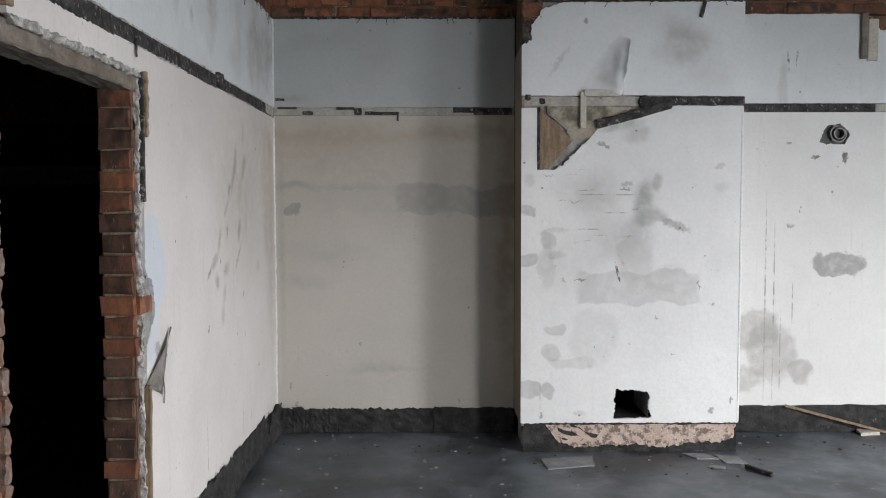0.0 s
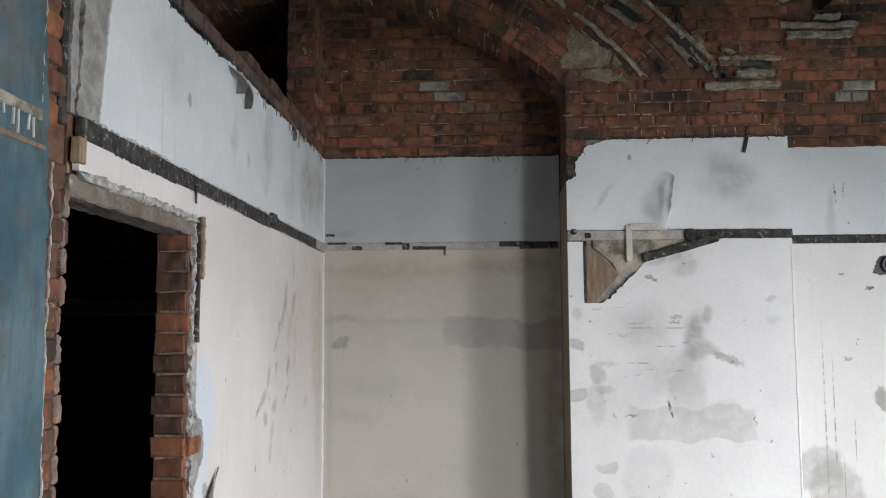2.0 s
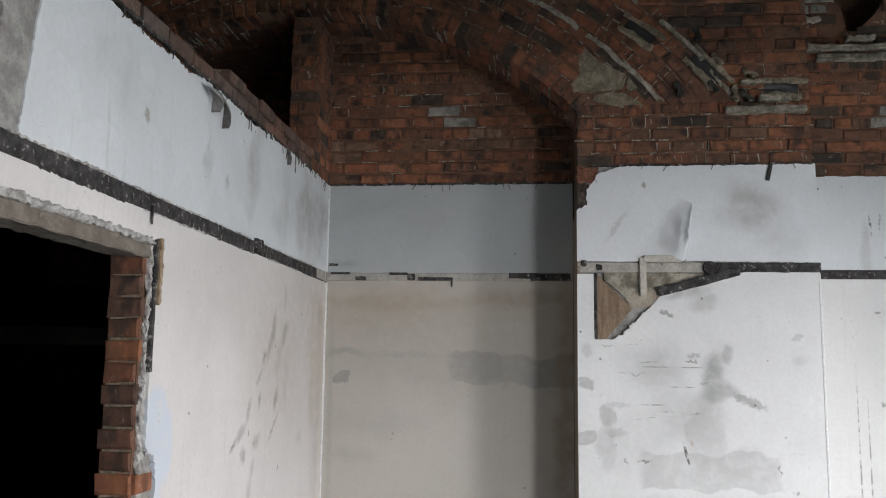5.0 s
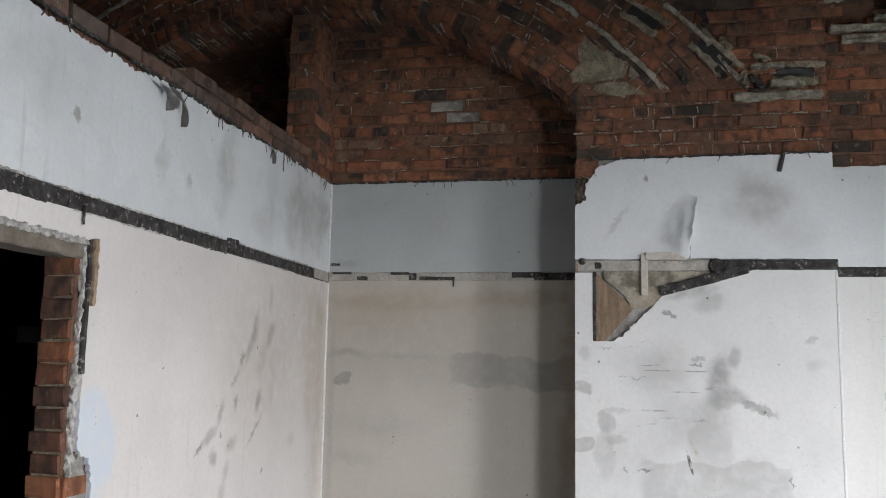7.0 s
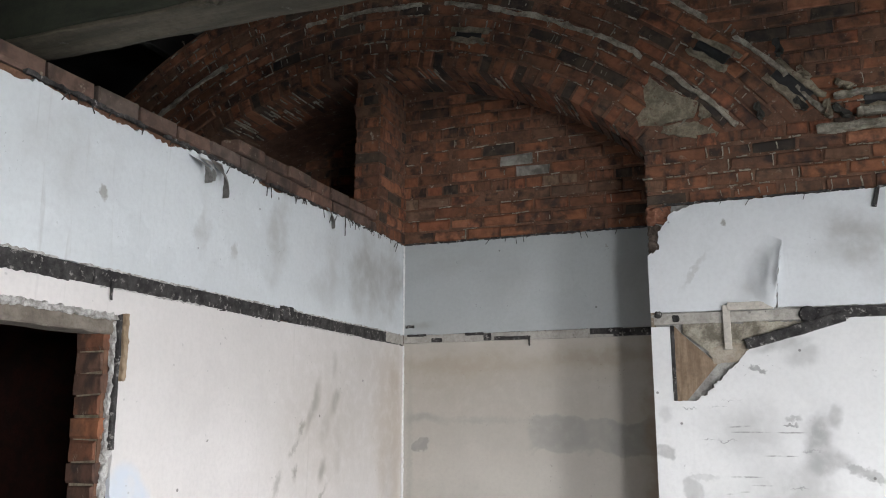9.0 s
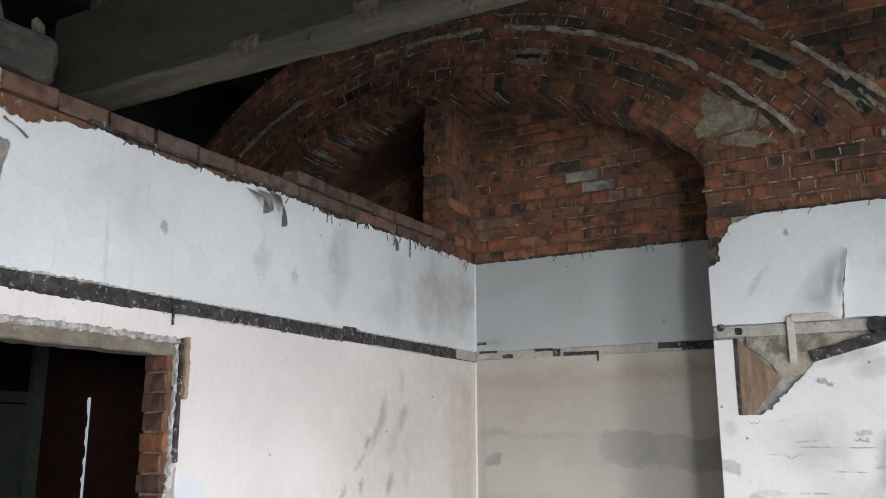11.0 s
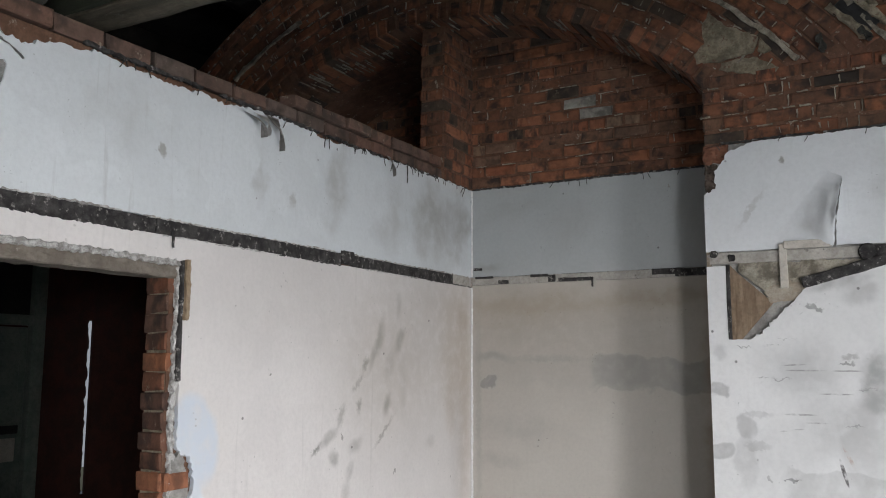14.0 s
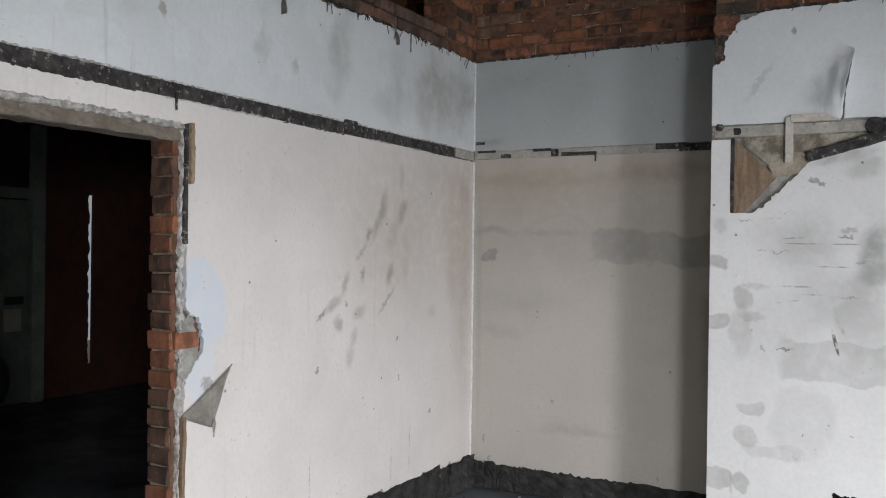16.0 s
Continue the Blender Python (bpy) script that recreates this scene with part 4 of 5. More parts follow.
for a, z in ((1.77, 2.225), (1.68, 2.25), (2.43, 2.20)):
    part("rail_knot", box_bm((a - 0.018, BY - 0.008, z - 0.02), (a + 0.018, BY + 0.01, z + 0.016), 0.006, 0.006, 2), M_CHAR, breast, "dark plug")
bm = bmesh.new()
bmesh.ops.create_cone(bm, cap_ends=True, segments=14, radius1=0.045, radius2=0.036, depth=0.03, matrix=pose(2.41, BY - 0.006, 2.222, 90))
part("gas_pipe_stub", bm, M_CHAR, breast, "rusty capped pipe stub")
sheet("brown_board", [(1.757, 1.795), (1.80, 1.795), (1.965, 1.985), (1.80, 2.14), (1.757, 2.19)], on_y(BY + 0.008), 0.010, M_BROWN, breast, "brown board exposed under torn plaster")
part("corner_strip", box_bm((1.738, BY - 0.004, 1.80), (1.757, BY + 0.01, 2.19), 0.003, 0.002, 6), M_CHAR, breast)
part("lath", box_bm((2.005, BY - 0.016, 2.055), (2.042, BY + 0.012, 2.285), 0.003, 0.002, 6, m=None), M_PALE, breast, "pale upright lath")
part("lath", box_bm((2.03, BY - 0.02, 2.255), (2.252, BY - 0.003, 2.296), 0.003, 0.003, 8), M_PALE, breast, "pale horizontal lath")
sheet("tan_plaster", ragged([(1.95, 1.985, 0.01), (2.06, 1.99, 0.012), (2.13, 2.07, 0.01), (2.05, 2.10, 0.012), (1.93, 2.05, 0.01)], 0.02, 41), on_y(BY + 0.006), 0.012, M_TAN, breast, "tan plaster lump")
sheet("render_patch", ragged([(1.80, 2.15, 0), (1.96, 2.02, 0), (2.15, 2.09, 0.01), (2.30, 2.13, 0.01), (2.55, 2.19, 0.01), (1.80, 2.197, 0)], 0.02, 43), on_y(BY + 0.010), 0.008, M_LIME, breast, "lumpy grey-white undercoat")
part("loose_batten", box_bm((-0.24, -0.012, -0.028), (0.24, 0.008, 0.026), 0.004, 0.006, 14, m=pose(2.34, BY - 0.006, 2.142, 0, -15.5)), M_CHAR, breast, "charred batten hanging aslant")
part("nail", box_bm((-0.010, -0.006, -0.05), (0.010, 0.006, 0.05), 0.002, 0.002, m=pose(2.765, BY - 0.008, 2.79, 0, 14)), M_CHAR, breast, "dark iron spike")
def lifted_skin(root, free, lift, nu=26, nv=26):
    """Distemper lifting off the breast: root and free are lines u, v from low to high; the free side stands off and turns back."""
    bm, rows = bmesh.new(), []
    for i in range(nv + 1):
        f = i / nv
        (r0, r1), (e0, e1) = root, free
        ru, rv = r0[0] + (r1[0] - r0[0]) * f, r0[1] + (r1[1] - r0[1]) * f
        eu, ev = e0[0] + (e1[0] - e0[0]) * f + 0.012 * noise.noise(Vector((0, f * 7, 3))), e0[1] + (e1[1] - e0[1]) * f
        row = []
        for j in range(nu + 1):
            g = j / nu
            u, v = ru + (eu - ru) * g, rv + (ev - rv) * g
            crease = 1 + 0.5 * noise.noise(Vector((u * 16, v * 9, 0)))
            row.append(bm.verts.new(Y1(u, v, 0.001 - lift * g ** 2.4 * math.sin(0.35 + 2.6 * f) * crease)))
        row.append(bm.verts.new(Y1(eu - 0.03, ev, 0.004)))
        rows.append(row)
    for r, q in zip(rows, rows[1:]):
        for j in range(nu + 1): bm.faces.new((r[j], r[j + 1], q[j + 1], q[j]))
    return part("plaster_flap", bm, M_BRE_UP, breast, "pale lifted distemper with a torn edge", True)


lifted_skin(((1.90, 2.262), (2.22, 2.66)), ((2.262, 2.262), (2.315, 2.605)), 0.075)
sheet("pink_base", ragged([(BX0 + 0.16, 0.178, 0.006), (BX0 + 0.24, 0.07, 0.012), (2.0, 0.035, 0.012), (2.3, 0.045, 0.015), (2.6, 0.04, 0.015), (2.85, 0.07, 0.02), (BX1 - 0.03, 0.085, 0.012), (BX1 - 0.015, 0.178, 0.006)], 0.03, 45), on_y(BY + 0.004), 0.03, M_PINK, breast, "scarred pink plaster at the foot")
part("skirting_ground", box_bm((BX0 + 0.01, BY + 0.008, 0), (BX1 - 0.004, BY + 0.03, 0.188), 0.004, 0.010, 30), M_BASE, breast, "blackened rough wall base")
# Thin black plates keep the recess dark where light would reach in.
for k, (a, b) in enumerate((((2.225, 0.20), (2.239, 0.41)), ((2.461, 0.20), (2.475, 0.41)), ((2.239, 0.401), (2.461, 0.415)), ((2.239, 0.20), (2.461, 0.2155)))):
    part("flue_lining", box_bm((a[0] + (0.002 if k == 0 else 0), BY + T + 0.001, a[1]), (b[0] + (0.002 if k == 0 else -0.002 if k == 1 else 0), -0.041, b[1])), M_FLUE_BLACK, breast, "soot-black liner standing in for the dark inside")
part("flue_hole", box_bm((2.2, -0.04, 0.15), (2.5, -0.02, 0.45)), M_FLUE_BLACK, breast, "soot-black plate standing in for the dark flue")

wall_right = setting(part("wall_right_alcove", box_bm((BX1 - T, T + 0.006, 0), (ROOM_X, 0.35, 2.86)), M_MORTAR), "recessed end wall beside the breast with bare brick above")
sheet("lower_plaster", rect(BX1, 0.182, ROOM_X, 2.206, (0.008, 0, 0, 0), 51), on_y(0), T, M_RIG_LOW, wall_right, "grey-white plaster with dark drips",
      holes=[ragged([(3.72, 2.0, 0.01), (3.78, 1.985, 0.01), (3.90, 1.99, 0.01), (3.93, 2.06, 0.012), (3.87, 2.13, 0.012), (3.77, 2.11, 0.012)], 0.02, 52)])
sheet("upper_plaster", ragged([(BX1, 2.266, 0), (ROOM_X, 2.266, 0), (ROOM_X, 2.72, 0.01), (4.12, 2.76, 0.012), (3.98, 2.868, 0.004), (BX1, 2.866, 0.006)], 0.03, 53), on_y(0), T, M_RIG_UP, wall_right, "pale blue-white distempered plaster")
part("rail_batten", box_bm((BX1, -0.004, 2.207), (4.10, T, 2.265), 0.003, 0.003, 40), M_CHAR, wall_right, "blackened timber batten")
part("rail_batten", box_bm((4.10, -0.003, 2.207), (ROOM_X, T, 2.262), 0.003, 0.003, 20), M_BATTEN, wall_right, "dirty white batten")
part("wall_bracket", box_bm((3.985, -0.03, 2.565), (4.03, 0.0, 2.87), 0.004, 0.004, 4), M_LINTEL, wall_right, "dark timber upright")
part("wall_bracket", box_bm((4.032, -0.022, 2.55), (4.10, 0.0, 2.83), 0.004, 0.004, 4), M_PALE, wall_right, "pale timber upright")
part("skirting_ground", box_bm((BX1, -0.012, 0), (ROOM_X, 0.02, 0.186), 0.005, 0.012, 50), M_BASE, wall_right, "blackened rough wall base")
bm = bmesh.new()
for r0, r1, d, y in ((0.058, 0.058, 0.04, 0.01), (0.04, 0.04, 0.05, 0.0)):
    bmesh.ops.create_cone(bm, cap_ends=False, segments=20, radius1=r0, radius2=r1, depth=d, matrix=pose(3.85, y, 2.06, 90))
bmesh.ops.solidify(bm, geom=bm.faces[:], thickness=0.008)
part("flue_pipe", bm, M_PIPE, wall_right, "grey pipe end set in a broken hole")
# Black sheet painted in for the dark inside of the hole.
part("pipe_dark", box_bm((3.72, T + 0.001, 1.97), (3.94, T + 0.004, 2.15)), M_BLACK, wall_right)

# ---- brickwork above: a wide relieving arch, its infill and the spandrel ----
CX, CZ, RIN, ROUT, AF = -0.08, 1.45, 2.45, 3.22, -0.452


def ring_slab(bm, r0, r1, a0, a1, y0, y1, n=60, cx=CX):
    prev = None
    for i in range(n + 1):
        a = radians(a0 + (a1 - a0) * i / n)
        q = [bm.verts.new((cx + r * math.cos(a), y, CZ + r * math.sin(a))) for r, y in ((r0, y0), (r1, y0), (r1, y1), (r0, y1))]
        if prev:
            for k in range(4): bm.faces.new((prev[k], prev[(k + 1) % 4], q[(k + 1) % 4], q[k]))
        else: bm.faces.new(q)
        prev = q
    bm.faces.new(prev[::-1])
    return bm


A_R, A_L = 33.0, 150.0
bm = ring_slab(bmesh.new(), RIN + 0.008, ROUT, A_R, 92, AF + 0.007, 0.10)
ring_slab(bm, RIN + 0.008, ROUT, 92, A_L, AF + 0.007, 0.80)
wall_arch = setting(part("wall_arch", bm, M_MORTAR), "sooty red brick relieving arch across the end wall")
fill = [(BX0, 2.838)] + [(CX + 2.60 * math.cos(radians(a)), CZ + 2.60 * math.sin(radians(a))) for a in (45, 60, 75, 90, 98)] + [(-0.16, 2.838)]
wall_infill = setting(sheet("wall_infill", fill, on_y(0.017), 0.25, M_MORTAR), "sooty red brick infill under the arch")
rear_fill = [(-0.18, 2.2)] + [(CX + 2.60 * math.cos(radians(a)), CZ + 2.60 * math.sin(radians(a))) for a in (93, 105, 120, 135, 150)] + [(-2.3, 2.2)]
wall_infill_rear = setting(sheet("wall_infill_rear", rear_fill, on_y(0.557), 0.25, M_MORTAR), "sooty brick infill under the arch, beyond the partition")
arc = [(CX + (ROUT - 0.03) * math.cos(radians(a)), CZ + (ROUT - 0.03) * math.sin(radians(a))) for a in (70, 60, 50, 42, 34)]
wall_spandrel = setting(sheet("wall_spandrel", [(arc[-1][0], 3.19), (BX1 - 0.01, 3.19), (BX1 - 0.01, ROOF_Z), (arc[0][0], ROOF_Z)] + arc, on_y(AF + 0.008), 0.5, M_MORTAR), "red brick spandrel above the chimney breast")
part("backing", box_bm((BX0 + 0.012, AF + 0.0075, 2.842), (BX1 - 0.011, 0.05, 3.215)), M_MORTAR, wall_spandrel)
over = [(BX1 - 0.012, 2.868), (ROOM_X, 2.868), (ROOM_X, ROOF_Z), (4.25, ROOF_Z), (3.72, 4.12), (3.60, 3.95), (3.49, 3.84), (3.42, 3.84), (3.40, 3.98), (3.33, 4.06), (3.31, ROOF_Z), (BX1 - 0.012, ROOF_Z)]
wall_over = setting(sheet("wall_over", over, on_y(0.013), 0.25, M_MORTAR), "red brick wall above the second alcove with a dark gap")
setting(part("wall_gap_back", box_bm((3.2, 0.30, 3.6), (4.5, 0.40, ROOF_Z)), M_MORTAR), "sooty masonry at the back of the dark gap")
wall_pier = setting(part("wall_pier", box_bm((-0.173, -0.383, 2.83), (-0.007, 0.03, 3.88)), M_MORTAR), "narrow brick pier on the partition")
for r, a0, a1 in ((2.86, 39, 51), (2.86, 52.5, 73), (2.865, 74, 79), (2.86, 82, 94), (2.87, 96, 99), (2.86, 112, 126), (2.86, 127, 137), (2.86, 140, 147),
                  (3.215, 33.5, 38), (3.22, 39.5, 46), (3.215, 49, 57), (3.22, 60, 64)):
    ridge = ring_slab(bmesh.new(), r - 0.012, r + 0.014, a0, a1, AF - 0.018, AF + 0.02, max(6, int((a1 - a0) * 1.6)))
    for v in ridge.verts: v.co += noise.noise_vector(v.co * 6) * 0.016 + noise.noise_vector(v.co * 30) * 0.012
    part("mortar_ridge", ridge, M_LIME, wall_arch, "crumbling pale mortar ridge along the arch")
# spandrel patch, ledges, and black plates that stand for the holes' darkness
for k, (outline, out) in enumerate((([(1.625, 3.31), (1.76, 3.305), (1.92, 3.325), (1.95, 3.41), (1.86, 3.46), (1.775, 3.51), (1.70, 3.605), (1.66, 3.52), (1.672, 3.42), (1.61, 3.365)], 0.008),
                                    ([(1.74, 3.26), (1.85, 3.222), (2.025, 3.195), (2.045, 3.225), (1.94, 3.30), (1.755, 3.298)], 0.004), ([(1.945, 3.328), (1.975, 3.312), (2.015, 3.327), (1.962, 3.40)], 0.014))):
    sheet("mortar_patch", ragged([(u, v, 0.011) for u, v in outline], 0.05, 61 + k), on_y(AF - out), 0.03, M_PATCH, wall_arch, "smeared pale mortar patch")
for x0, x1, z0, z1, y in ((2.525, 2.99, 3.155, 3.195, AF), (2.62, 2.80, 3.33, 3.36, AF), (2.72, 2.90, 3.225, 3.26, AF), (3.22, 3.66, 3.63, 3.67, 0), (3.15, 3.70, 3.695, 3.735, 0), (3.40, 3.58, 3.76, 3.79, 0), (3.02 + 0.03, 3.25, 3.9, 3.93, 0)):
    part("stone_ledge", box_bm((x0, y - 0.05, z0), (x1, y + 0.02, z1), 0.006, 0.012, 10, seed=x0), M_LIME, wall_spandrel if y else wall_over, "broken pale mortar ledge")
for x, z, ang, w, h in ((2.035, 3.687, 36, 0.20, 0.062), (2.427, 3.443, 48, 0.23, 0.075), (2.86, 3.31, 2, 0.2, 0.06), (0.62, 4.03, 12, 0.17, 0.04)):
    part("socket", box_bm((-w / 2, -0.003, -h / 2), (w / 2, 0.012, h / 2), 0.004, 0.006, 4, m=pose(x, AF - 0.006, z, 0, ang)), M_BLACK, wall_arch, "black plate drawn as a dark empty socket")
    bm = box_bm((-w / 2 - 0.04, -0.012, h / 2), (w / 2 + 0.05, 0.02, h / 2 + 0.03), 0.005, 0.02, 5, m=pose(x, AF - 0.006, z, 0, ang))
    box_bm((-w / 2 - 0.03, -0.014, -h / 2 - 0.035), (w / 2 + 0.03, 0.02, -h / 2), 0.005, 0.025, 5, m=pose(x, AF - 0.006, z, 0, ang), bm=bm)
    part("socket_rim", bm, M_PATCH, wall_arch, "rough mortar rim")
for i in range(7):
    x, z = 2.25 + BRNG.random() * 0.45, 3.2 + BRNG.random() * 0.5
    z = min(z, 3.75 - (x - 2.2) * 0.9 + 0.08)
    part("rubble", box_bm((-0.045, -0.025, -0.016), (0.04, 0.025, 0.016), 0, 0.025, 3, seed=i, m=pose(x, AF - 0.01, z, 0, 40 + i * 9)), M_STONE if i % 3 else M_PATCH, wall_arch, "loose mortar lump")

# dark strips for the shadow line and dirt under the brickwork, with hair hanging
for k, (a, b) in enumerate(((0.01, 0.52), (0.56, 1.18), (1.22, 1.63))):
    part("broken_edge", box_bm((a, -0.006, 2.834), (b, 0.016, 2.845), 0, 0.007, 60, seed=k), M_CHAR, wall_alcove, "dark strip for shadow and dirt at the broken plaster edge")
for k, (a, b) in enumerate(((1.74, 2.2), (2.24, 2.72), (2.78, 3.02))):
    part("broken_edge", box_bm((a, BY - 0.003, 2.840), (b, BY + 0.016, 2.850), 0, 0.007, 60, seed=k), M_CHAR, breast, "dark strip for shadow and dirt at the broken plaster edge")
for k, (a, b) in enumerate(((-3.1, -2.5), (-2.4, -1.7), (-1.62, -1.1), (-1.0, -0.03))):
    part("broken_edge", box_bm((-0.018, a, 2.828), (-0.002, b, 2.842), 0, 0.010, 70, seed=k), M_CHAR, wall_left, "dark strip for shadow and dirt at the broken plaster edge")
hair, hr = bmesh.new(), random.Random(9)
for k in range(34):
    y, ln = hr.uniform(-3.2, -0.1), hr.uniform(0.02, 0.07)
    box_bm((-0.0015, -0.0018, -ln), (0.0015, 0.0018, 0), 0, 0.002, 3, bm=hair, seed=k, m=pose(0.006, y, 2.83, hr.uniform(-40, 40), 0, 0))
for k in range(16):
    x, ln = hr.uniform(0.1, 3.0), hr.uniform(0.015, 0.05)
    box_bm((-0.0018, -0.0015, -ln), (0.0018, 0.0015, 0), 0, 0.002, 3, bm=hair, seed=k, m=pose(x, (BY if x > BX0 else 0) - 0.006, 2.84, 0, hr.uniform(-40, 40), 0))
tagged(part("hanging_fibres", hair, M_CHAR), "dark fibres hanging from the broken plaster top", "fibres", kind="stuff")

# ---- beam on the partition and roof joists ----
beam = tagged(new("roof_beam"), "heavy soot-blackened beam resting across the partition wall", "beam")
part("beam_body", box_bm((-0.35, -3.045, 3.0), (ROOM_X, -2.87, 3.36), 0.012, 0.006, 60), M_BEAM, beam)
part("beam_soffit", box_bm((-0.35, -3.043, 2.985), (ROOM_X, -2.872, 3.002), 0.004, 0.006, 70), M_BEAM_LOW, beam, "dusty grey underside")
for x, z, ln, turn in ((1.55, 2.985, 0.075, 10), (1.50, 2.985, 0.05, -25), (0.96, 2.985, 0.03, 20)):
    part("splinter", box_bm((-0.008, -0.006, -ln), (0.008, 0.006, 0.012), 0.002, 0.006, 5, seed=x, m=pose(x, -3.03, z, 0, turn)), M_BEAM_LOW, beam, "torn splinter hanging from the beam")
for x, w in ((1.13, 0.09), (0.62, 0.12), (2.4, 0.2)):
    part("mortar_lump", box_bm((x, -3.052, 2.978), (x + w, -3.02, 3.03), 0.006, 0.014, 8, seed=x), M_BEAM_LOW, beam, "crusted mortar on the beam edge")
padstone = tagged(part("padstone", box_bm((-0.13, -3.58, 2.93), (-0.02, -3.24, 3.10), 0.02, 0.015, 4), M_STONE), "rough grey stone block on the partition top", "stone")
for x, y, z0, w, h in ((0.0, -2.96, 3.357, 0.10, 0.075), (-0.19, -2.94, 3.357, 0.13, 0.10), (0.14, -2.93, 3.357, 0.12, 0.05), (-0.075, -3.30, 3.09, 0.05, 0.09), (-0.08, -3.50, 3.09, 0.10, 0.10)):
    lump = bmesh.new()
    bmesh.ops.create_icosphere(lump, subdivisions=1, radius=1.0, matrix=Matrix.Translation((x, y, z0 + h / 2)) @ Matrix.Diagonal((w * 0.55, w * 0.6, h * 0.6, 1)))
    for v in lump.verts: v.co += noise.noise_vector(v.co * 14) * w * 0.28
    tagged(part("rubble_stone", lump, M_RUBBLE), "rough pale rubble stone lying on the roof beam" if y > -3 else "rough rubble stone lying on the padstone", "stone", "rubble on the beam")
for i in range(8):
    j = part("roof_joist", box_bm((-6.8 + i * 1.6, -8.9, 4.45), (-6.72 + i * 1.6, 3.5, 4.74), 0.006), M_ROOF)
    tagged(j, "dark sooty roof joist", "joist", "roof joists")

# ---- the unlit room: a green door, its frame and floor litter ----
door = tagged(new("door"), "pale green panelled door, shut, in a green frame", "door")
def door_box(name, y0, y1, z0, z1, x0, x1, mat, label="", par=None):
    y0, y1 = y0 + 0.37, y1 + 0.37
    return part(name, box_bm((FAR + x0, y0, z0), (FAR + x1, y1, z1), 0.006), mat, par or door, label)
door_box("door_leaf", -0.95, -0.08, 0.01, 2.0, 0.01, 0.045, M_GREEN)
for y0, y1 in ((-0.88, -0.56), (-0.46, -0.16)):
    for z0, z1 in ((0.2, 0.85), (1.1, 1.85)): door_box("door_panel", y0, y1, z0, z1, 0.046, 0.058, M_GREEN)
door_box("door_jamb", -0.06, 0.08, 0, 2.75, 0.002, 0.09, M_GREEN)
door_box("door_jamb", -1.1, -0.97, 0, 2.75, 0.002, 0.09, M_GREEN)
door_box("door_head", -0.968, -0.062, 2.02, 2.12, 0.002, 0.09, M_GREEN)
door_box("fanlight", -0.968, -0.062, 2.122, 2.75, 0.004, 0.03, M_BLACK, "dark glazed fanlight")
door_box("letter_plate", -0.34, -0.14, 0.98, 1.06, 0.058, 0.075, M_BLACK, "dark letter plate")
door_box("notice", -0.34, -0.16, 0.72, 0.94, 0.059, 0.062, M_PALE, "pale notice")
tyre = bmesh.new()
n, mring = 28, 10
vr = [[tyre.verts.new((FAR + 0.40 + 0.07 * math.sin(b), -0.46 + (0.25 + 0.07 * math.cos(b)) * math.cos(a), 0.32 + (0.25 + 0.07 * math.cos(b)) * math.sin(a)))
       for b in [2 * math.pi * k / mring for k in range(mring)]] for a in [2 * math.pi * i / n for i in range(n)]]
for i in range(n):
    for k in range(mring): tyre.faces.new((vr[i][k], vr[(i + 1) % n][k], vr[(i + 1) % n][(k + 1) % mring], vr[i][(k + 1) % mring]))
tagged(part("tyre", tyre, M_BLACK, smooth=True), "black tyre leaning by the green door", "tyre")

glow, gnt, gb = material("bright_overcast_outdoors", 1.0)
gb.inputs["Emission Color"].default_value, gb.inputs["Emission Strength"].default_value = (0.85, 0.92, 1.0, 1), 0.28
tagged(part("backdrop", box_bm((-9.2, 0, 0), (-9.1, 9, 5)), glow), "bright daylight outside the gap", "backdrop", kind="structure")
tagged(part("wall_rail", box_bm((-6.8, 3.54, 1.80), (-0.9, 3.60, 2.0), 0.01), M_PALE_GREEN), "grey-green board fixed along the dark wall", "board", kind="structure")

# ---- litter on the floor ----
def slab(name, corners, h, mat, label, category, seed=0):
    o = sheet(name, ragged([(u, v, 0.006) for u, v in corners], 0.03, seed), lambda u, v, t: Vector((u, v, h + 0.001 - t)), h, mat)
    return tagged(o, label, category, kind="")


slab("floor_tile", [(1.75, -0.63), (2.08, -0.57), (2.06, -0.76), (1.77, -0.83)], 0.007, M_TILE, "pale grey broken floor tile", "tile", 1)
slab("floor_tile", [(2.66, -0.52), (2.80, -0.53), (2.86, -0.64), (2.72, -0.63)], 0.007, M_TILE, "pale grey broken floor tile", "tile", 2)
slab("floor_tile", [(2.85, -0.55), (2.98, -0.60), (3.0, -0.74), (2.87, -0.71)], 0.007, M_TILE, "pale grey broken floor tile", "tile", 3)
slab("floor_tile", [(2.76, -0.76), (2.84, -0.80), (2.82, -0.83), (2.74, -0.80)], 0.007, M_TILE, "small pale tile fragment", "tile", 4)
slab("paper_scrap", [(0.16, -1.32), (0.30, -1.30), (0.32, -1.38), (0.15, -1.40)], 0.004, M_PALE, "white paper scrap on the floor", "paper", 5)
slab("paper_scrap", [(4.0, -0.12), (4.14, -0.10), (4.15, -0.02), (4.02, -0.01)], 0.02, M_PALE, "pale crumpled scrap by the wall", "paper", 6)
tagged(part("timber_stick", box_bm((-0.06, -0.012, -0.012), (0.13, 0.012, 0.012), 0.003, 0.002, 3, m=pose(2.99, -0.86, 0.014, 0, 0, -60)), M_CHAR), "dark timber offcut on the floor", "offcut")
tagged(part("leaning_lath", box_bm((-0.36, -0.006, -0.009), (0.36, 0.006, 0.009), 0.002, 0.002, 6, m=pose(3.86, -0.05, 0.1, 0, 14.5, -4)), M_BROWN), "pale lath leaning against the wall base", "lath")
rnd = random.Random(11)
bits = bmesh.new()
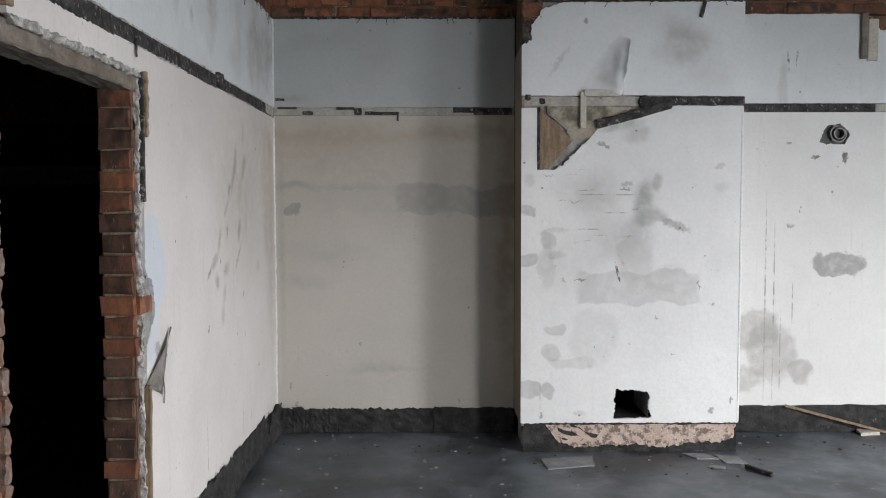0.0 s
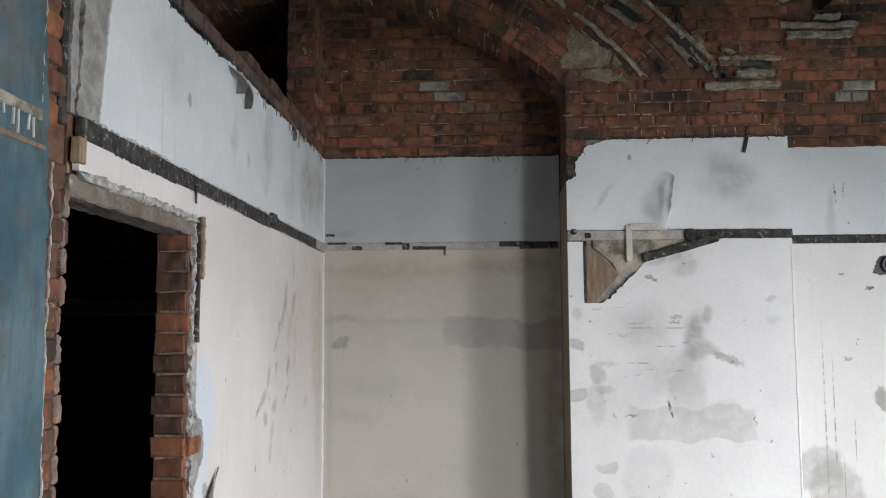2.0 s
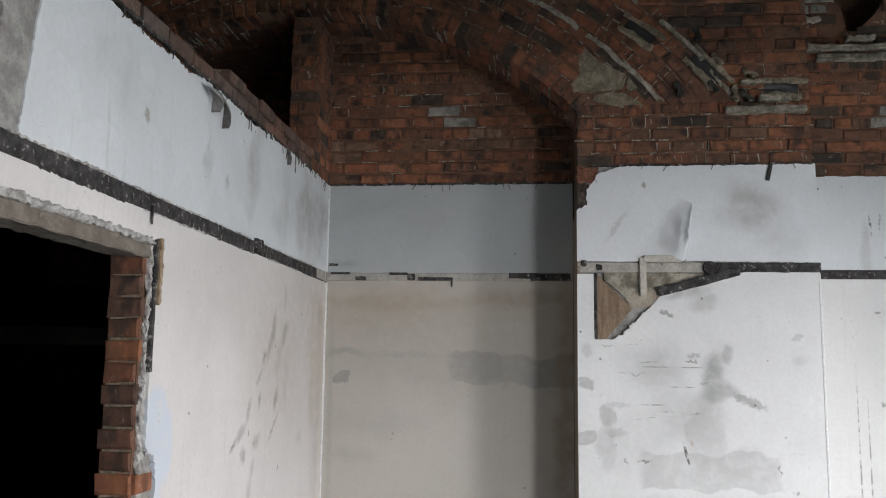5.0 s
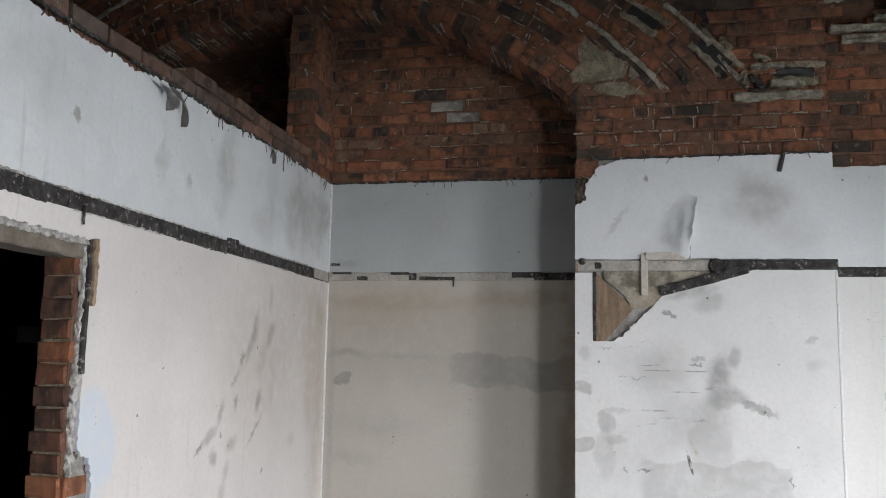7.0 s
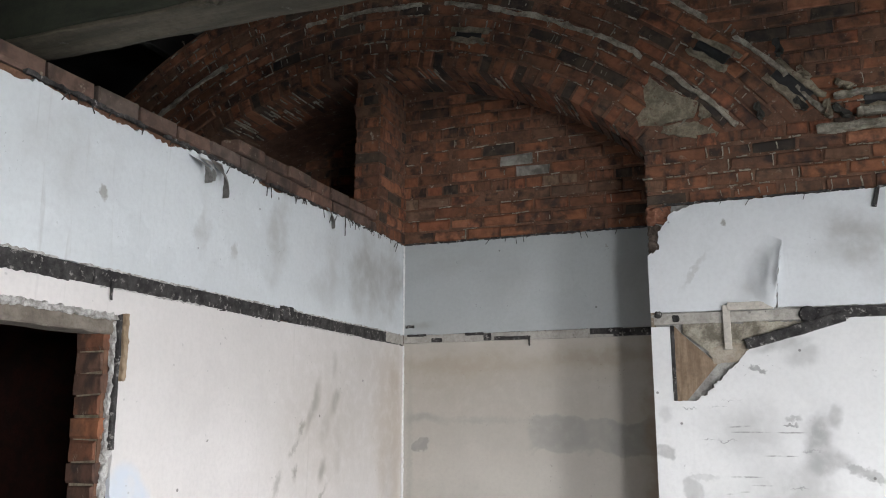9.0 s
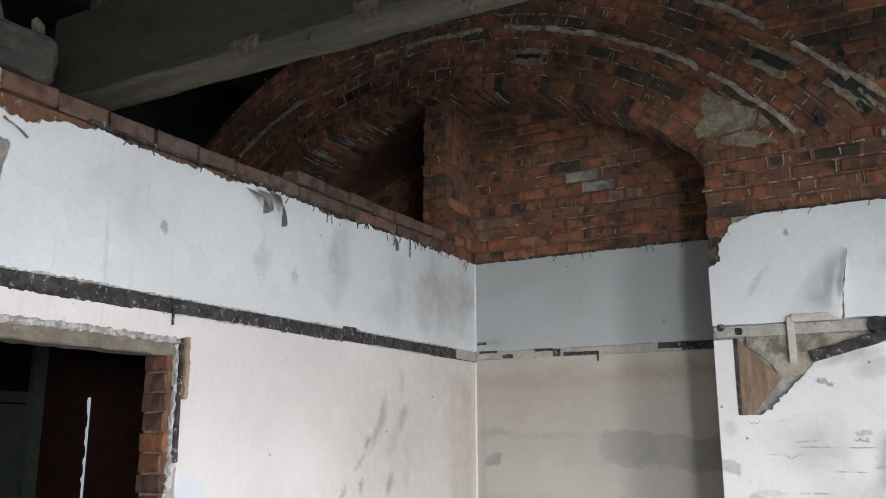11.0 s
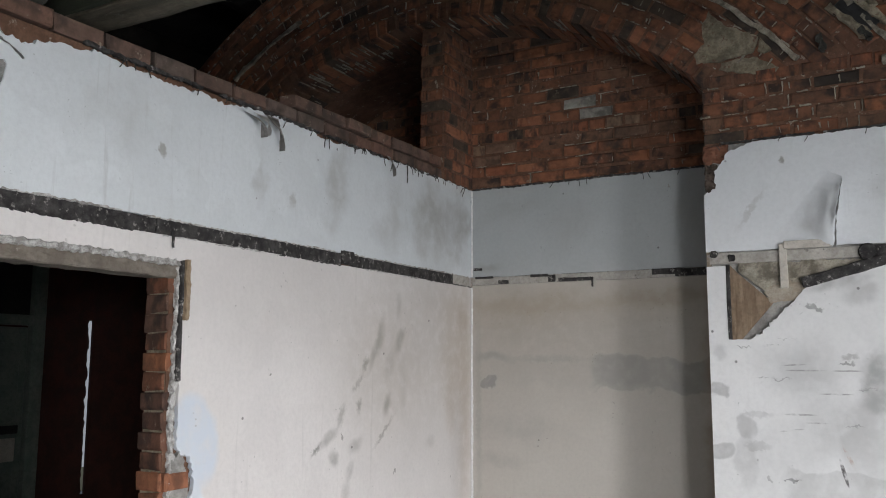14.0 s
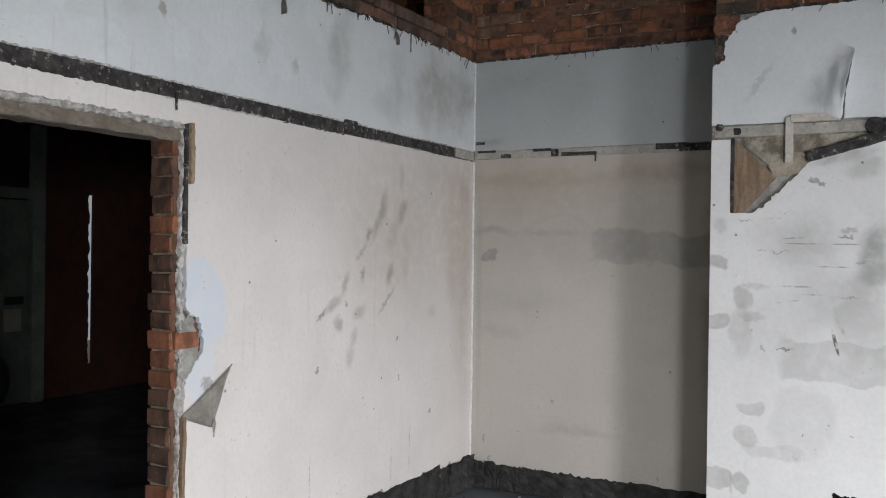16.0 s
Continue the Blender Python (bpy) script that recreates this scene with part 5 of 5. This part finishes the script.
for i in range(260):
    x, y = rnd.uniform(0.06, 4.6), -rnd.random() ** 1.5 * 4.4 - 0.05
    if y > BY - 0.05 and BX0 - 0.06 < x < BX1 + 0.06: continue
    s = rnd.uniform(0.003, 0.010)
    box_bm((-s, -s * rnd.uniform(0.5, 1.6), 0), (s, s, s * rnd.uniform(0.3, 0.9)), 0, s * 0.4, 0, bm=bits, m=pose(x, y, 0.0005, 0, 0, rnd.uniform(0, 180)), seed=i)
tagged(part("floor_debris", bits, M_TILE), "scattered plaster crumbs and grit on the floor", "debris", kind="stuff")
chips = bmesh.new()
for i in range(60):
    x, y = rnd.uniform(0.05, 4.6), -rnd.random() * 0.5 - 0.02
    if y > BY - 0.06 and BX0 - 0.08 < x < BX1 + 0.08: y -= 0.5
    s = rnd.uniform(0.003, 0.009)
    box_bm((-s, -s, 0), (s, s * rnd.uniform(0.5, 1.2), s * 0.6), 0, s * 0.4, 0, bm=chips, m=pose(x, y, 0.0005, 0, 0, rnd.uniform(0, 180)), seed=i)
tagged(part("wall_foot_rubble", chips, M_BASE), "blackened rubble along the foot of the wall", "debris", kind="stuff")

# ---- single bricks ----
rad = lambda u, z: math.hypot(u - CX, z - CZ)
WHITES = ((0.60, 0.96, 3.31, 3.39), (0.70, 1.0, 3.23, 3.31))
courses(wall_infill, -0.01, BX0 - 0.005, 2.842, 3.9, 0.010, "y", lambda u, z: rad(u, z) < RIN + 0.05, M_BRICK,
        other=lambda u, z: M_WHITE_BRICK if any(a < u < b and c < z < d for a, b, c, d in WHITES) else M_DUST_BRICK if (1.0 < u < 1.2 and 3.1 < z < 3.2) or (abs(u - 0.1) < 0.12 and 2.98 < z < 3.12) else None)
courses(wall_spandrel, BX0 + 0.004, BX1 - 0.004, 2.846, 4.6, AF, "y", lambda u, z: z < 3.2 or rad(u, z) > ROUT + 0.03, M_BRICK,
        skip=lambda u, z: u < 1.78 and z < 2.88, other=lambda u, z: M_WHITE_BRICK if 2.3 < u < 2.52 and 4.08 < z < 4.16 else None)
courses(wall_over, BX1, 4.5, 2.87, 4.6, 0.006, "y", lambda u, z: not (z > 3.80 and 3.30 < u < 3.47 + max(0, z - 3.80) * 0.8 + 0.06), M_BRICK,
        other=lambda u, z: M_WHITE_BRICK if (3.0 < u < 3.32 and 3.9 < z < 4.15 and int(z * 90 + u * 40) % 3) or (3.55 < u < 3.80 and 3.2 < z < 3.33) else None)
courses(wall_infill_rear, -2.0, -0.185, 2.842, 4.0, 0.55, "y", lambda u, z: rad(u, z) < RIN + 0.03, M_BRICK)
courses(wall_pier, -0.18, -0.002, 2.99, 3.86, -0.39, "y", lambda u, z: True, M_BRICK, headers=2)
courses(wall_pier, -0.38, 0.01, 2.842, 3.86, 0.0, "x", lambda u, z: True, M_BRICK, headers=3)
# the ring of bricks on edge, whose undersides show
a = 45.9
step = math.degrees(0.0775 / RIN)
while a < 133:
    for k, y in enumerate((AF - 0.002, AF + 0.225)):
        ra = radians(a + BRNG.uniform(-0.1, 0.1))
        r = RIN + 0.0525 + BRNG.uniform(-0.007, 0.006)
        brick(M_BRICK, Matrix.Translation((CX + r * math.cos(ra), y + BRNG.uniform(-0.004, 0.004), CZ + r * math.sin(ra))) @ pose(0, 0, 0, 0, 0 - math.degrees(ra)), wall_arch, 0.105, 0.064, 0.212)
    a += step
# rings of stretchers
for k in range(8):
    r = 2.602 + 0.0795 * k
    lo = math.degrees(math.asin((3.19 - CZ) / r))
    hi = 152
    a = lo + math.degrees(0.11 / r) * (1 + k % 2)
    while a < hi:
        ra = radians(a)
        if not (1.70 < CX + r * math.cos(ra) < 1.9 and r < 2.8 and CZ + r * math.sin(ra) < 3.5):
            brick(M_BRICK, Matrix.Translation((CX + r * math.cos(ra), AF + BRNG.uniform(-0.006, 0.006), CZ + r * math.sin(ra))) @ pose(0, 0, 0, BRNG.uniform(-1, 1), 90 - a + BRNG.uniform(-1, 1), 0), wall_arch, 0.214, 0.067)
        a += math.degrees(0.2255 / r)
# exposed top courses of the partition
courses(wall_left, -3.45, -0.39, WTOP + 0.005, WTOP + COURSE + 0.02, -0.012, "x", lambda u, z: True, M_CAP, headers=99)
courses(wall_left, -1.88, -0.39, WTOP + 0.005 + COURSE, WTOP + 2 * COURSE, -0.022, "x", lambda u, z: True, M_CAP, headers=99)
# door jambs: brick ends seen in the reveal and the bared strip beside the blue wall
part("jamb_joint", box_bm((-0.137, DOOR_Y1 + 0.0060, 0.0), (-0.03, DOOR_Y1 + 0.0069, 2.01)), M_PATCH, wall_left, "recessed pale mortar of the jamb")
z = 0.0
row = 0
while z < 1.98:
    w = 0.128 if row % 2 else 0.114
    brick(M_JAMB, pose(-0.086 + BRNG.uniform(-0.006, 0.006), DOOR_Y1 + BRNG.uniform(-0.010, 0.000), z + 0.039, 0, BRNG.uniform(-1.5, 1.5), BRNG.uniform(-3, 3)), wall_left, w, 0.071, 0.10)
    z += COURSE
    row += 1
z = 0.0
row = 0
while z < 2.84:
    ln = 0.10 if row % 2 else 0.125
    if z < 2.05 or row % 2 == 0 or z > 2.2:
        brick(M_JAMB, pose(-0.016 + BRNG.uniform(-0.008, 0.004), (-3.665 if z < 2.08 else -3.71) + BRNG.uniform(-0.01, 0.012), z + 0.039, 0, BRNG.uniform(-2, 2), 90 + BRNG.uniform(-3, 3)), wall_left, ln if z < 2.08 else 0.13, 0.066, 0.10)
    if z < 2.0:
        part("jamb_smear", box_bm((-0.115, -3.628, z + 0.001), (-0.010 + BRNG.uniform(-0.006, 0.006), -3.605 + BRNG.uniform(-0.007, 0.007), z + 0.0765), 0.006, 0.007, 4, seed=row), M_SMEAR, wall_left, "pale mortar smeared brick end")
    z += COURSE
    row += 1

M_ORANGE = brick_material("bright_orange_brick", [(0.40, 0.16, 0.08), (0.36, 0.145, 0.075)], 0.3, 0.5)
brick(M_ORANGE, pose(0.001, -2.565, 1.209, 0, 0, 91), wall_left, 0.125, 0.07, 0.08)
brick(M_ORANGE, pose(-0.086, DOOR_Y1 - 0.010, 1.209, 0, 0, -1), wall_left, 0.13, 0.072, 0.08)

# crumbs of pale mortar squeezed from the joints
fl = bmesh.new()
frnd = random.Random(3)
for i in range(620):
    a = radians(frnd.uniform(38, 146))
    k = frnd.randrange(0, 9)
    r = 2.562 + 0.0795 * k
    if CZ + r * math.sin(a) < 3.21: continue
    vert = frnd.random() < 0.45
    w, h = (frnd.uniform(0.003, 0.008), frnd.uniform(0.015, 0.055)) if vert else (frnd.uniform(0.012, 0.06), frnd.uniform(0.003, 0.007))
    if vert: r += 0.04
    box_bm((-w / 2, -0.006, -h / 2), (w / 2, 0.006, h / 2), 0, 0.006, 2, bm=fl, seed=i,
           m=Matrix.Translation((CX + r * math.cos(a), AF + 0.002, CZ + r * math.sin(a))) @ pose(0, 0, 0, 0, 90 - math.degrees(a) + frnd.uniform(-8, 8), 0))
for i in range(170):
    x, z = frnd.uniform(BX0, BX1), 2.846 + COURSE * frnd.randrange(0, 8)
    vert = frnd.random() < 0.35
    w, h = (frnd.uniform(0.004, 0.008), frnd.uniform(0.02, 0.06)) if vert else (frnd.uniform(0.012, 0.06), frnd.uniform(0.003, 0.008))
    if z > 3.2 and rad(x, z) < ROUT: continue
    box_bm((-w / 2, -0.006, -h / 2), (w / 2, 0.006, h / 2), 0, 0.006, 2, bm=fl, seed=i, m=pose(x, AF + 0.002, z + (0.04 if vert else 0), 0, frnd.uniform(-5, 5), 0))
for i in range(60):
    x, z = frnd.uniform(0.02, BX0), 2.842 + COURSE * frnd.randrange(0, 12)
    vert = frnd.random() < 0.4
    w, h = (0.006, frnd.uniform(0.02, 0.06)) if vert else (frnd.uniform(0.02, 0.1), frnd.uniform(0.003, 0.007))
    if rad(x, z) > RIN - 0.06: continue
    box_bm((-w / 2, -0.005, -h / 2), (w / 2, 0.005, h / 2), 0, 0.005, 2, bm=fl, seed=i, m=pose(x, 0.012, z + (0.04 if vert else 0), 0, frnd.uniform(-5, 5), 0))
tagged(part("mortar_flecks", fl, M_LIME), "pale mortar crumbs standing out of the brick joints", "mortar", kind="stuff")

# pale joints along the underside of the arch
sj = bmesh.new()
for i in range(84):
    a = radians(frnd.uniform(46, 131) if i < 50 else frnd.uniform(100, 120))
    r = RIN + 0.003
    ln = frnd.uniform(0.05, 0.2)
    y0 = AF + frnd.uniform(0.0, 0.4 - ln)
    box_bm((-0.004, y0, -0.004), (0.006, y0 + ln, 0.004), 0, 0.004, 3, bm=sj, seed=i, m=Matrix.Translation((CX + r * math.cos(a), 0, CZ + r * math.sin(a))) @ pose(0, 0, 0, 0, -math.degrees(a), 0))
tagged(part("soffit_mortar", sj, M_LIME), "pale mortar lines under the brick arch", "mortar", kind="stuff")
